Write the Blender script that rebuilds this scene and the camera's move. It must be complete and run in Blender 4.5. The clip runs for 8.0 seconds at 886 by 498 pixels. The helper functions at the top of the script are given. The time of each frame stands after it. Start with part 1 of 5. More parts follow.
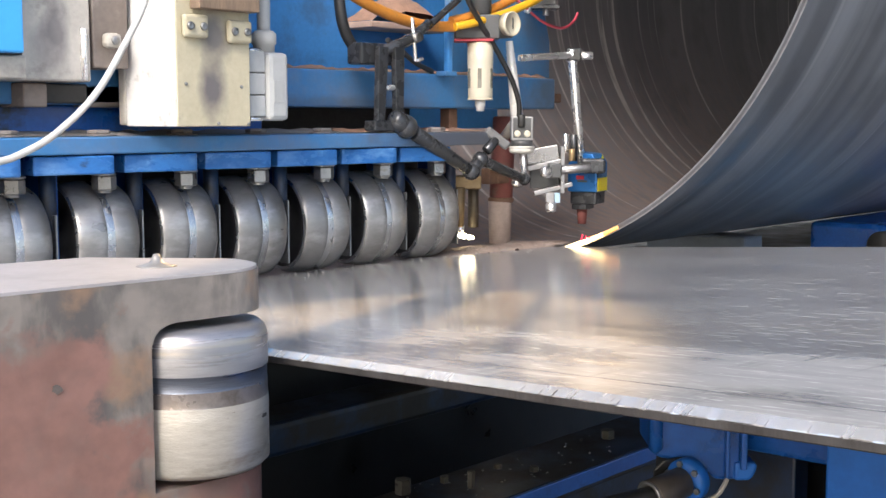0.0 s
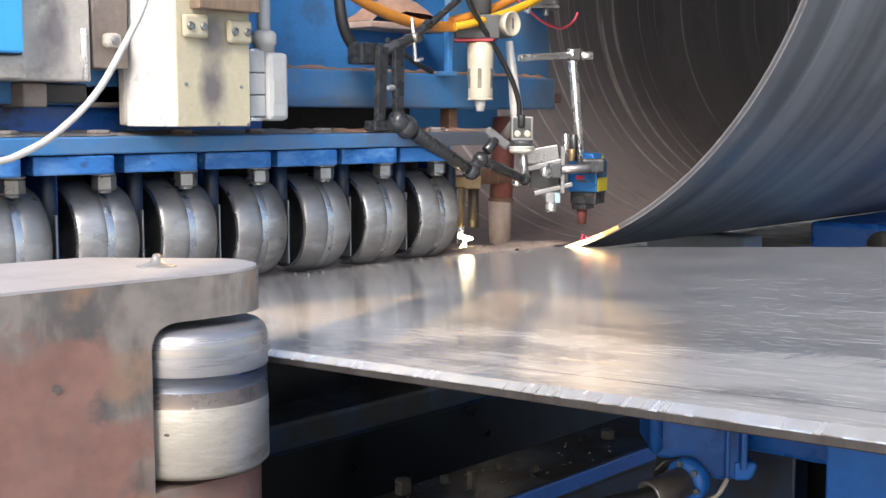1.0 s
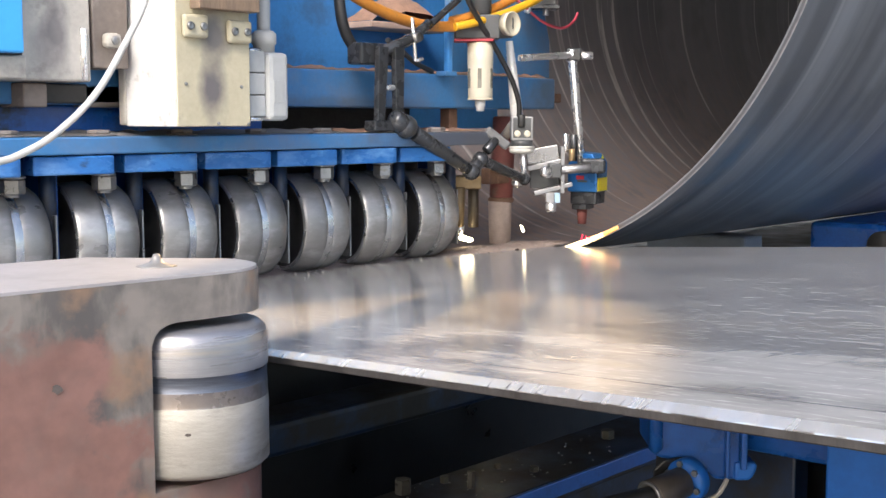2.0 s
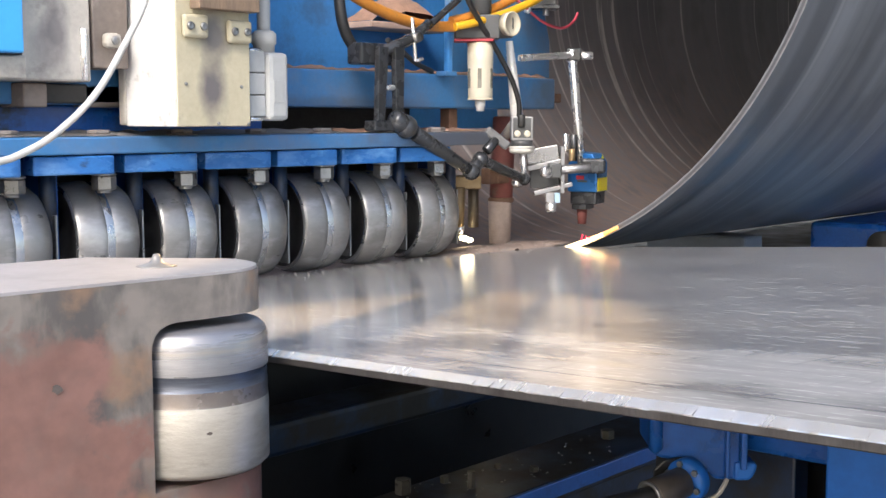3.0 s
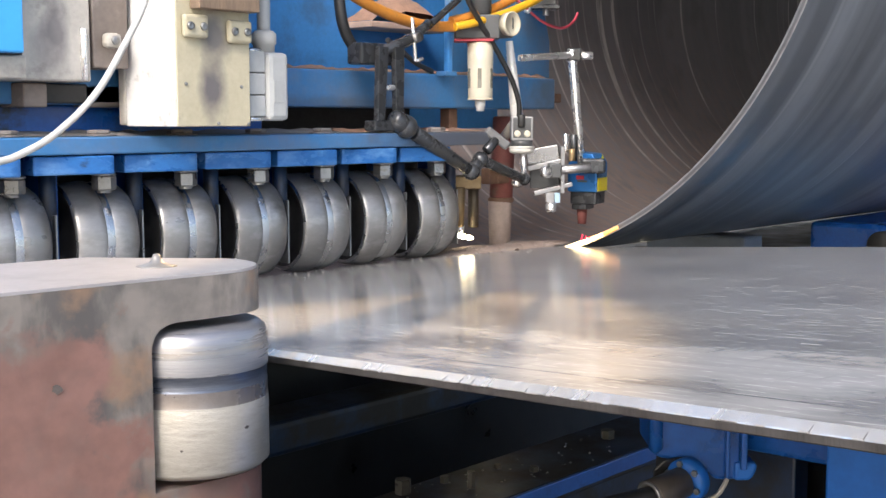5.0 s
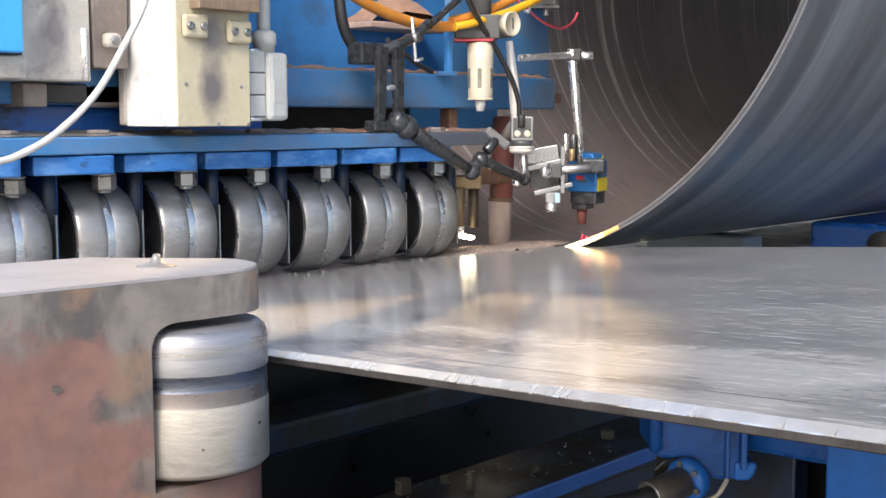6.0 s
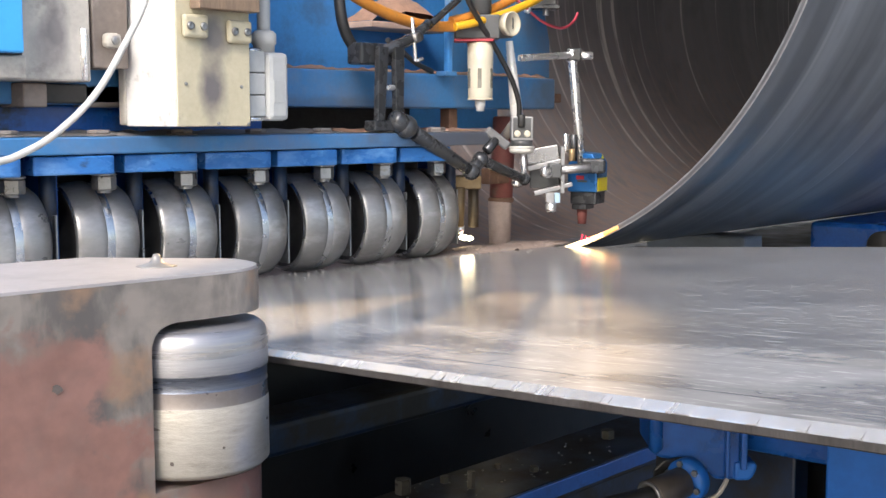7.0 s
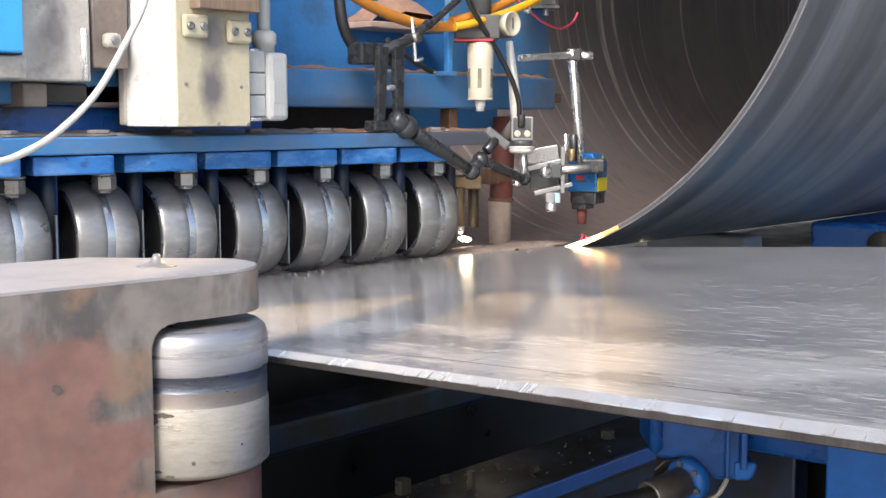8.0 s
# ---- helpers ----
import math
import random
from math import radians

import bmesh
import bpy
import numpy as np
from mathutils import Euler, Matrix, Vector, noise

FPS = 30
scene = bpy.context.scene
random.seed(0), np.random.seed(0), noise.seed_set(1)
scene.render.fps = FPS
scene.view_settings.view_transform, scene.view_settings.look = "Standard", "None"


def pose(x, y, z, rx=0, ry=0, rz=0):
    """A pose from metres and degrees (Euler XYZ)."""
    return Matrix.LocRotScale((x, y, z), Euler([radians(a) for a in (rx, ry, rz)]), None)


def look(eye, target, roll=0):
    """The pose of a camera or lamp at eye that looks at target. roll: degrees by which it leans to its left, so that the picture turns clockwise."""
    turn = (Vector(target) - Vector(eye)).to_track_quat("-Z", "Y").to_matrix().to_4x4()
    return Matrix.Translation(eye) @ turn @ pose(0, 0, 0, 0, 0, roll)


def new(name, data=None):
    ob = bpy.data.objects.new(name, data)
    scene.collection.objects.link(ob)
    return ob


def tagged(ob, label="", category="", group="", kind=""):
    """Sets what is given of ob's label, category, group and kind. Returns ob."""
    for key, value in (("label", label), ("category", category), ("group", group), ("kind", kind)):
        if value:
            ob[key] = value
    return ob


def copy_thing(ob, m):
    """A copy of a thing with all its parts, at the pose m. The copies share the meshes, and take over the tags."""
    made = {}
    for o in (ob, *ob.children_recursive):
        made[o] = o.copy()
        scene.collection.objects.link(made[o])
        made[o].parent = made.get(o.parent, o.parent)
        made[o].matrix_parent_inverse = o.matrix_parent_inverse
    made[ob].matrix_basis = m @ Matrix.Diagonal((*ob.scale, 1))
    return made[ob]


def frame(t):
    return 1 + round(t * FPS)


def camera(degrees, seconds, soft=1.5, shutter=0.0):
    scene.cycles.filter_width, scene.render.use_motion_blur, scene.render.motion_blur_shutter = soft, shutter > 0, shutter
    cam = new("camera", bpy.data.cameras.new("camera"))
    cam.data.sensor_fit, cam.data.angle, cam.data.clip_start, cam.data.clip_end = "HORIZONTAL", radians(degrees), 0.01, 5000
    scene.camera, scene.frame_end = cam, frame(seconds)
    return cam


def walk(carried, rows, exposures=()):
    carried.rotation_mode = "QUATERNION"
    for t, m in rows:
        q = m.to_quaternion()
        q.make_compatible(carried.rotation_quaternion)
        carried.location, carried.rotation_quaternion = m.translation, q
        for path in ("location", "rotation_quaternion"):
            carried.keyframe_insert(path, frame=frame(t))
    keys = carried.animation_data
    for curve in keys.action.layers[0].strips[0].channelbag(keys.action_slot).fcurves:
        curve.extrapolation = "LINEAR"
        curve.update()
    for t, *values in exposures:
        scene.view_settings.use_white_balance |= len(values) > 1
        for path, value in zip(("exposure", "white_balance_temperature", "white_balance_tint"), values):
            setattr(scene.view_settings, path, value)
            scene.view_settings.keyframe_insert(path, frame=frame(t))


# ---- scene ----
cam = camera(40.0, 8.0, soft=1.5)
EYE = Vector((-1.942, -1.949, 1.326))
AIM = EYE + Vector((0.7457 * 0.99430, 0.6663 * 0.99430, -0.10663))
walk(cam, [(0.0, look(EYE, AIM)), (8.0, look(EYE, AIM))], exposures=[(0.0, 1.33), (8.0, 1.33)])

# ---- light ----
world = bpy.data.worlds.new("hall_daylight")
scene.world = world
world.use_nodes = True
wn = world.node_tree
sky = wn.nodes.new("ShaderNodeTexSky")
sky.sky_type, sky.sun_disc = "NISHITA", False
sky.sun_elevation, sky.sun_rotation = radians(40), radians(-112)
sky.air_density, sky.dust_density = 1.0, 3.0
wn.links.new(sky.outputs[0], wn.nodes["Background"].inputs[0])
wn.nodes["Background"].inputs[1].default_value = 0.15
sun_data = bpy.data.lights.new("sun", "SUN")
sun_data.energy, sun_data.angle, sun_data.color = 1.3, radians(24), (1.0, 0.97, 0.93)
sun = new("sun", sun_data)
sun.matrix_world = look((-9.3, -3.8, 9.4), (0, 0, 1.0))

# unseen lamp over the weld; bars added in build_work_lamp shape its patches
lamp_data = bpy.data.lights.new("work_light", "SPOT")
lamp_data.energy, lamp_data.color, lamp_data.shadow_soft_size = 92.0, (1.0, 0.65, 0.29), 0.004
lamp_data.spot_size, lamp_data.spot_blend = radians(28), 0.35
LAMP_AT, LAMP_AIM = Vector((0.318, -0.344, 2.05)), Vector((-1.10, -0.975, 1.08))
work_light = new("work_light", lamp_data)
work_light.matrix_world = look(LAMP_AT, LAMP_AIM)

# ---- plan ----
FEED = Vector((0.1785, 0.9805, -0.0828)).normalized()      # way of the steel strip
NORMAL = Vector((0.0051, 0.0833, 0.9965)).normalized()     # of the strip's top
ACROSS = FEED.cross(NORMAL).normalized()                   # from its near edge to its far edge
EDGE_BAND = 0.24                                           # width of its clean near edge
SPEED = 0.0195                                             # metres a second
STRIP = Matrix((FEED, ACROSS, NORMAL)).transposed().to_4x4()
STRIP.translation = (0, 0, 1.0)
STRIP_NEAR, STRIP_FAR, STRIP_THICK = -0.946, 0.484, 0.0125
PIPE_R, PIPE_WALL, PIPE_SINK = 1.110, 0.013, 0.0142
AXIS = Vector((1, 0, -0.0051)).normalized()
SIDE = NORMAL.cross(AXIS).normalized()
PIPE = Matrix((AXIS, SIDE, NORMAL)).transposed().to_4x4()
PIPE.translation = Vector((0, 0, 1.0)) + NORMAL * (PIPE_R - PIPE_SINK)
PIPE_EDGE, PIPE_LEAD = -0.957, 0.211
SEAM = 1.944                                               # where the strip meets the wound edge, in half turns
ROLL_R, ROLL_X, ROLL_STEP = 0.105, -0.037, 0.1752


# ---- materials ----
def material(name, light, dark, rough=0.5, metal=0.0, scale=6.0, stretch=(1, 1, 1), bump=0.15, grime=None, amount=0.4,
             grime_scale=3.0, fine=60.0, rough_spread=0.15, coords="Object", spec=0.5, extra=None, extra_scale=8.0, soft=0.14):
    """A surface with two scales of colour change, worn or dirty patches of their own colour, and fine relief."""
    m = bpy.data.materials.new(name)
    m.use_nodes = True
    nt = m.node_tree
    node, link = nt.nodes.new, nt.links.new
    bsdf = nt.nodes["Principled BSDF"]
    tc = node("ShaderNodeTexCoord")
    mp = node("ShaderNodeMapping")
    mp.inputs["Scale"].default_value = stretch
    link(tc.outputs[coords], mp.inputs[0])
    info = node("ShaderNodeObjectInfo")
    shift = node("ShaderNodeVectorMath")
    shift.operation = "MULTIPLY_ADD"
    shift.inputs[1].default_value = (1, 1, 1)
    spread = node("ShaderNodeVectorMath")
    spread.operation = "SCALE"
    spread.inputs[0].default_value = (17, 11, 5)
    link(info.outputs["Random"], spread.inputs["Scale"])
    link(mp.outputs[0], shift.inputs[0])
    link(spread.outputs[0], shift.inputs[2])

    def noise_at(s, detail=6.0, rough_=0.6):
        n = node("ShaderNodeTexNoise")
        n.inputs["Scale"].default_value, n.inputs["Detail"].default_value, n.inputs["Roughness"].default_value = s, detail, rough_
        link(shift.outputs[0], n.inputs["Vector"])
        return n

    broad, small = noise_at(scale), noise_at(fine, 4.0, 0.7)
    ramp = node("ShaderNodeValToRGB")
    ramp.color_ramp.elements[0].position, ramp.color_ramp.elements[1].position = 0.32, 0.68
    ramp.color_ramp.elements[0].color, ramp.color_ramp.elements[1].color = (*dark, 1), (*light, 1)
    blend = node("ShaderNodeMath")
    blend.operation = "MULTIPLY_ADD"
    blend.inputs[1].default_value = 0.45
    link(small.outputs[0], blend.inputs[0])
    half = node("ShaderNodeMath")
    half.operation = "MULTIPLY"
    half.inputs[1].default_value = 0.55
    link(broad.outputs[0], half.inputs[0])
    link(half.outputs[0], blend.inputs[2])
    link(blend.outputs[0], ramp.inputs[0])
    colour = ramp.outputs[0]
    if grime:
        patch = noise_at(grime_scale, 8.0, 0.68)
        mask = node("ShaderNodeMapRange")
        mask.inputs["From Min"].default_value, mask.inputs["From Max"].default_value = 0.73 - 0.3 * amount - soft / 2, 0.73 - 0.3 * amount + soft / 2
        link(patch.outputs[0], mask.inputs[0])
        mix = node("ShaderNodeMix")
        mix.data_type = "RGBA"
        link(mask.outputs[0], mix.inputs[0])
        link(colour, mix.inputs[6])
        mix.inputs[7].default_value = (*grime, 1)
        colour = mix.outputs[2]
    if extra:
        patch2 = noise_at(extra_scale, 7.0, 0.6)
        mask2 = node("ShaderNodeMapRange")
        mask2.inputs["From Min"].default_value, mask2.inputs["From Max"].default_value = 0.50, 0.70
        link(patch2.outputs[0], mask2.inputs[0])
        mix2 = node("ShaderNodeMix")
        mix2.data_type = "RGBA"
        link(mask2.outputs[0], mix2.inputs[0])
        link(colour, mix2.inputs[6])
        mix2.inputs[7].default_value = (*extra, 1)
        colour = mix2.outputs[2]
    link(colour, bsdf.inputs["Base Color"])
    rr = node("ShaderNodeMapRange")
    rr.inputs["To Min"].default_value, rr.inputs["To Max"].default_value = max(0.03, rough - rough_spread), min(1, rough + rough_spread)
    rr.inputs["From Min"].default_value, rr.inputs["From Max"].default_value = 0.3, 0.7
    link(broad.outputs[0], rr.inputs[0])
    link(rr.outputs[0], bsdf.inputs["Roughness"])
    bsdf.inputs["Metallic"].default_value = metal
    bsdf.inputs["Specular IOR Level"].default_value = spec
    if bump:
        b = node("ShaderNodeBump")
        b.inputs["Strength"].default_value, b.inputs["Distance"].default_value = bump, 0.002
        link(small.outputs[0], b.inputs["Height"])
        link(b.outputs[0], bsdf.inputs["Normal"])
    return m


def glow(name, colour, strength):
    m = bpy.data.materials.new(name)
    m.use_nodes = True
    b = m.node_tree.nodes["Principled BSDF"]
    b.inputs["Base Color"].default_value = (*colour, 1)
    b.inputs["Emission Color"].default_value = (*colour, 1)
    b.inputs["Emission Strength"].default_value = strength
    return m


BLUE = material("blue_machine_paint", (0.06, 0.26, 0.60), (0.038, 0.18, 0.45), 0.42, 0, 5, grime=(0.05, 0.085, 0.14), amount=0.22, grime_scale=8, fine=90, soft=0.3)
BLUE_DUSTY = material("dusty_blue_paint", (0.05, 0.20, 0.45), (0.04, 0.15, 0.33), 0.46, 0, 6, grime=(0.13, 0.165, 0.22), amount=0.42, grime_scale=6, fine=90, soft=0.3)
# deeper copy of BLUE, with shade in its colour for the under-strip parts
BLUE_DEEP = material("deep_blue_shaded_paint", (0.012, 0.105, 0.42), (0.007, 0.06, 0.25), 0.34, 0, 6, grime=(0.012, 0.02, 0.035), amount=0.35, grime_scale=9, fine=80)
BLUE_CLEAN = material("fresh_blue_paint", (0.014, 0.16, 0.60), (0.010, 0.125, 0.48), 0.35, 0, 4, grime=(0.012, 0.07, 0.25), amount=0.3, grime_scale=4, fine=80, soft=0.4, bump=0.05)
BLUE_WORN = material("worn_clamp_paint", (0.03, 0.165, 0.46), (0.016, 0.095, 0.30), 0.30, 0.1, 7, (1, 1, 2), 0.12, grime=(0.02, 0.03, 0.05), amount=0.22, grime_scale=14, fine=70, extra=(0.10, 0.24, 0.50), extra_scale=16.0)
GREY_DUST = material("grey_scale_dust", (0.26, 0.245, 0.235), (0.15, 0.14, 0.135), 0.9, 0, 30, bump=0.6)
BLUE_BRIGHT = material("bright_blue_panel", (0.06, 0.40, 0.86), (0.05, 0.34, 0.76), 0.4, 0, 3, bump=0.03)
# oily blue, darkened further to stand for shade under the strip
BLUE_DARK = material("oily_shaded_blue_paint", (0.006, 0.032, 0.10), (0.003, 0.010, 0.024), 0.45, 0, 6, grime=(0.009, 0.0085, 0.008), amount=0.75, grime_scale=6)
ROLL_STEEL = material("polished_roll_steel", (0.275, 0.268, 0.264), (0.21, 0.205, 0.20), 0.34, 0.55, 7, (0.5, 1, 1), 0.08, grime=(0.17, 0.165, 0.16), amount=0.42, grime_scale=9, fine=110, rough_spread=0.08, soft=0.35, extra=(0.36, 0.355, 0.35), extra_scale=22.0)
BAND_STEEL = material("worn_bright_steel", (0.58, 0.58, 0.58), (0.40, 0.40, 0.40), 0.26, 0.9, 14, bump=0.1, fine=150)
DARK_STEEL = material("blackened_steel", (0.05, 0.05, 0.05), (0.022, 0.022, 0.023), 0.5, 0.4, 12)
NUT_STEEL = material("dull_zinc_steel", (0.36, 0.36, 0.355), (0.20, 0.20, 0.20), 0.36, 0.8, 25, grime=(0.16, 0.12, 0.09), amount=0.3, grime_scale=30)
CREAM = material("cream_enamel", (0.52, 0.475, 0.345), (0.41, 0.365, 0.255), 0.4, 0, 9, grime=(0.24, 0.215, 0.185), amount=0.36, grime_scale=6, fine=80)
# paler than CREAM: the housing's sunlit side is put into this paint
WHITE_SIDE = material("sunlit_white_paint", (0.70, 0.69, 0.68), (0.54, 0.53, 0.52), 0.6, 0, 14, grime=(0.33, 0.32, 0.31), amount=0.28, grime_scale=20)
PLASTIC = material("pale_grey_plastic", (0.42, 0.43, 0.43), (0.34, 0.35, 0.35), 0.45, 0, 8, bump=0.04)
GLOSS_WHITE = material("glossy_white_tube", (0.80, 0.80, 0.79), (0.70, 0.70, 0.69), 0.25, 0.1, 9, bump=0.02)
CABLE_WHITE = material("white_cable_sheath", (0.56, 0.55, 0.52), (0.44, 0.43, 0.40), 0.45, 0, 20, bump=0.04)
SHEET_GREY = material("dusty_galvanised_sheet", (0.52, 0.49, 0.44), (0.36, 0.335, 0.30), 0.42, 0.08, 4, grime=(0.14, 0.125, 0.12), amount=0.35, grime_scale=5)
RUST = material("rusty_steel", (0.20, 0.115, 0.075), (0.09, 0.05, 0.035), 0.75, 0.1, 14, grime=(0.30, 0.20, 0.14), amount=0.3, grime_scale=20, bump=0.4)
RUST_DUST = material("red_brown_scale_dust", (0.36, 0.21, 0.145), (0.22, 0.13, 0.09), 0.9, 0, 30, bump=0.6, grime=(0.11, 0.08, 0.07), amount=0.3, grime_scale=25)
BLACK = material("black_satin_arm", (0.075, 0.078, 0.084), (0.045, 0.047, 0.051), 0.28, 0.5, 20, bump=0.05)
RUBBER = material("black_rubber", (0.025, 0.025, 0.026), (0.015, 0.015, 0.016), 0.5, 0, 20, bump=0.05)
CHROME = material("chromed_rod", (0.88, 0.88, 0.88), (0.74, 0.74, 0.74), 0.27, 0.85, 20, bump=0.02, rough_spread=0.06)
ALUMINIUM = material("milled_aluminium", (0.33, 0.33, 0.34), (0.20, 0.20, 0.21), 0.35, 0.8, 16, bump=0.08)
BRASS = material("smoked_brass", (0.33, 0.24, 0.125), (0.18, 0.125, 0.075), 0.42, 0.55, 18)
IVORY = material("ivory_plastic_bowl", (0.56, 0.52, 0.42), (0.46, 0.42, 0.33), 0.4, 0, 9, bump=0.03, grime=(0.40, 0.35, 0.27), amount=0.25, grime_scale=16)
ORANGE = material("orange_hose", (0.62, 0.25, 0.035), (0.45, 0.17, 0.03), 0.5, 0, 20, grime=(0.26, 0.15, 0.07), amount=0.35, grime_scale=18, bump=0.06)
YELLOW = material("yellow_hose", (0.75, 0.42, 0.02), (0.62, 0.32, 0.02), 0.4, 0, 20, bump=0.04)
PINK = material("pink_red_wire", (0.62, 0.09, 0.13), (0.5, 0.06, 0.1), 0.45, 0, 20, bump=0.03)
RED = material("red_plastic", (0.45, 0.03, 0.05), (0.3, 0.02, 0.035), 0.45, 0, 20, bump=0.03)
LASER_BLUE = material("blue_anodised_case", (0.02, 0.15, 0.42), (0.015, 0.11, 0.33), 0.35, 0.3, 14, bump=0.04)
LABEL_YELLOW = material("yellow_warning_label", (0.85, 0.72, 0.02), (0.78, 0.64, 0.02), 0.4, 0, 20, bump=0.02)
GUIDE_TOP = material("bare_ground_steel_top", (0.37, 0.355, 0.36), (0.31, 0.30, 0.305), 0.5, 0.2, 7, bump=0.05, grime=(0.27, 0.26, 0.26), amount=0.25, grime_scale=9, soft=0.3)
FLOOR_MAT = material("oily_concrete", (0.10, 0.095, 0.09), (0.05, 0.048, 0.046), 0.7, 0, 1.5, grime=(0.02, 0.02, 0.02), amount=0.5, grime_scale=0.8, coords="Object")
# near-black that paints in the deep shade under the strip
BLACK_SHADE = material("shade_black_steel", (0.014, 0.014, 0.015), (0.006, 0.006, 0.0065), 0.4, 0.1, 8)
HALL_MAT = material("grey_hall_cladding", (0.30, 0.31, 0.32), (0.22, 0.23, 0.24), 0.7, 0, 0.8)


def nodes_of(name):
    """A new material with short ways to noise, ranges and mixes in object space."""
    m = bpy.data.materials.new(name)
    m.use_nodes = True
    nt = m.node_tree
    node, link = nt.nodes.new, nt.links.new
    tc = node("ShaderNodeTexCoord")

    def streak(sx, sy, scale, detail=5.0, offset=0.0, sz=1.0, rough=0.55):
        mp = node("ShaderNodeMapping")
        mp.inputs["Scale"].default_value = (sx, sy, sz)
        mp.inputs["Location"].default_value = (offset, offset, 0)
        link(tc.outputs["Object"], mp.inputs[0])
        n = node("ShaderNodeTexNoise")
        n.inputs["Scale"].default_value, n.inputs["Detail"].default_value, n.inputs["Roughness"].default_value = scale, detail, rough
        link(mp.outputs[0], n.inputs["Vector"])
        return n.outputs[0]

    def span(value, a, b, lo=0.0, hi=1.0):
        r = node("ShaderNodeMapRange")
        for key, v in (("From Min", a), ("From Max", b), ("To Min", lo), ("To Max", hi)):
            r.inputs[key].default_value = v
        link(value, r.inputs[0])
        return r.outputs[0]

    def mixed(fac, a, b):
        x = node("ShaderNodeMix")
        x.data_type = "RGBA"
        link(fac, x.inputs[0])
        for slot, v in ((6, a), (7, b)):
            if isinstance(v, tuple):
                x.inputs[slot].default_value = (*v, 1)
            else:
                link(v, x.inputs[slot])
        return x.outputs[2]

    def sums(kind, a, b, c=None):
        x = node("ShaderNodeMath")
        x.operation = kind
        for slot, v in enumerate((a, b, c)):
            if v is None:
                continue
            if isinstance(v, (int, float)):
                x.inputs[slot].default_value = v
            else:
                link(v, x.inputs[slot])
        return x.outputs[0]

    split = node("ShaderNodeSeparateXYZ")
    link(tc.outputs["Object"], split.inputs[0])
    return m, nt.nodes["Principled BSDF"], node, link, streak, span, mixed, sums, split.outputs


def strip_material():
    """Rolled steel with scale: long faint streaks and short bright scratches along the rolling way."""
    m, bsdf, node, link, streak, span, mixed, sums, xyz = nodes_of("rolled_steel_strip")
    broad = streak(0.6, 1.6, 2.6, 6.0)
    long_ = streak(0.35, 5.0, 9.0, 6.0, 3.0)
    short = streak(2.4, 30.0, 5.0, 3.0, 7.0)
    dashes = streak(5.0, 46.0, 4.0, 2.0, 51.0)
    blot = streak(1.2, 3.0, 2.6, 8.0, 11.0)
    specks = streak(4.0, 34.0, 9.0, 3.0, 21.0)
    drift = streak(0.8, 2.2, 3.0, 5.0, 31.0)
    colour = mixed(span(broad, 0.38, 0.60), (0.25, 0.248, 0.25), (0.36, 0.355, 0.35))
    # the edge band is rubbed clean of mill scale
    reach = sums("MULTIPLY_ADD", streak(0.5, 6.0, 5.0, 4.0, 45.0), 0.14, xyz[1])
    colour = mixed(span(reach, STRIP_NEAR + EDGE_BAND + 0.03, STRIP_NEAR + EDGE_BAND + 0.13, 1.0, 0.0), colour, (0.51, 0.505, 0.50))
    colour = mixed(span(long_, 0.46, 0.72, 0.0, 0.45), colour, (0.27, 0.27, 0.28))
    colour = mixed(span(blot, 0.47, 0.58, 0.0, 0.7), colour, (0.17, 0.175, 0.19))
    colour = mixed(span(drift, 0.50, 0.68, 0.0, 0.3), colour, (0.46, 0.42, 0.36))
    colour = mixed(span(short, 0.60, 0.68, 0.0, 0.5), colour, (0.72, 0.71, 0.69))
    colour = mixed(span(dashes, 0.63, 0.68, 0.0, 0.55), colour, (0.88, 0.87, 0.84))
    colour = mixed(span(specks, 0.64, 0.68, 0.0, 0.7), colour, (0.80, 0.79, 0.77))
    cross = streak(34.0, 4.0, 4.0, 3.0, 63.0)
    rubbed = streak(1.6, 1.1, 2.2, 4.0, 77.0)
    worn = sums("MULTIPLY", span(cross, 0.56, 0.66), span(rubbed, 0.44, 0.56))
    colour = mixed(sums("MULTIPLY", worn, 0.22), colour, (0.84, 0.83, 0.80))
    scored = sums("MULTIPLY", span(streak(26.0, 3.0, 4.0, 3.0, 83.0), 0.58, 0.68), span(rubbed, 0.40, 0.52))
    colour = mixed(sums("MULTIPLY", scored, 0.30), colour, (0.14, 0.145, 0.155))
    # a scribed line that runs along the near edge
    off = sums("ABSOLUTE", sums("SUBTRACT", xyz[1], STRIP_NEAR + 0.056), 0.0)
    colour = mixed(span(off, 0.0006, 0.0018, 0.75, 0.0), colour, (0.10, 0.10, 0.10))
    link(colour, bsdf.inputs["Base Color"])
    bsdf.inputs["Metallic"].default_value = 0.22
    bsdf.inputs["IOR"].default_value = 2.0
    link(span(long_, 0.3, 0.7, 0.13, 0.18), bsdf.inputs["Roughness"])
    b = node("ShaderNodeBump")
    b.inputs["Strength"].default_value, b.inputs["Distance"].default_value = 0.05, 0.001
    link(long_, b.inputs["Height"])
    link(b.outputs[0], bsdf.inputs["Normal"])
    return m


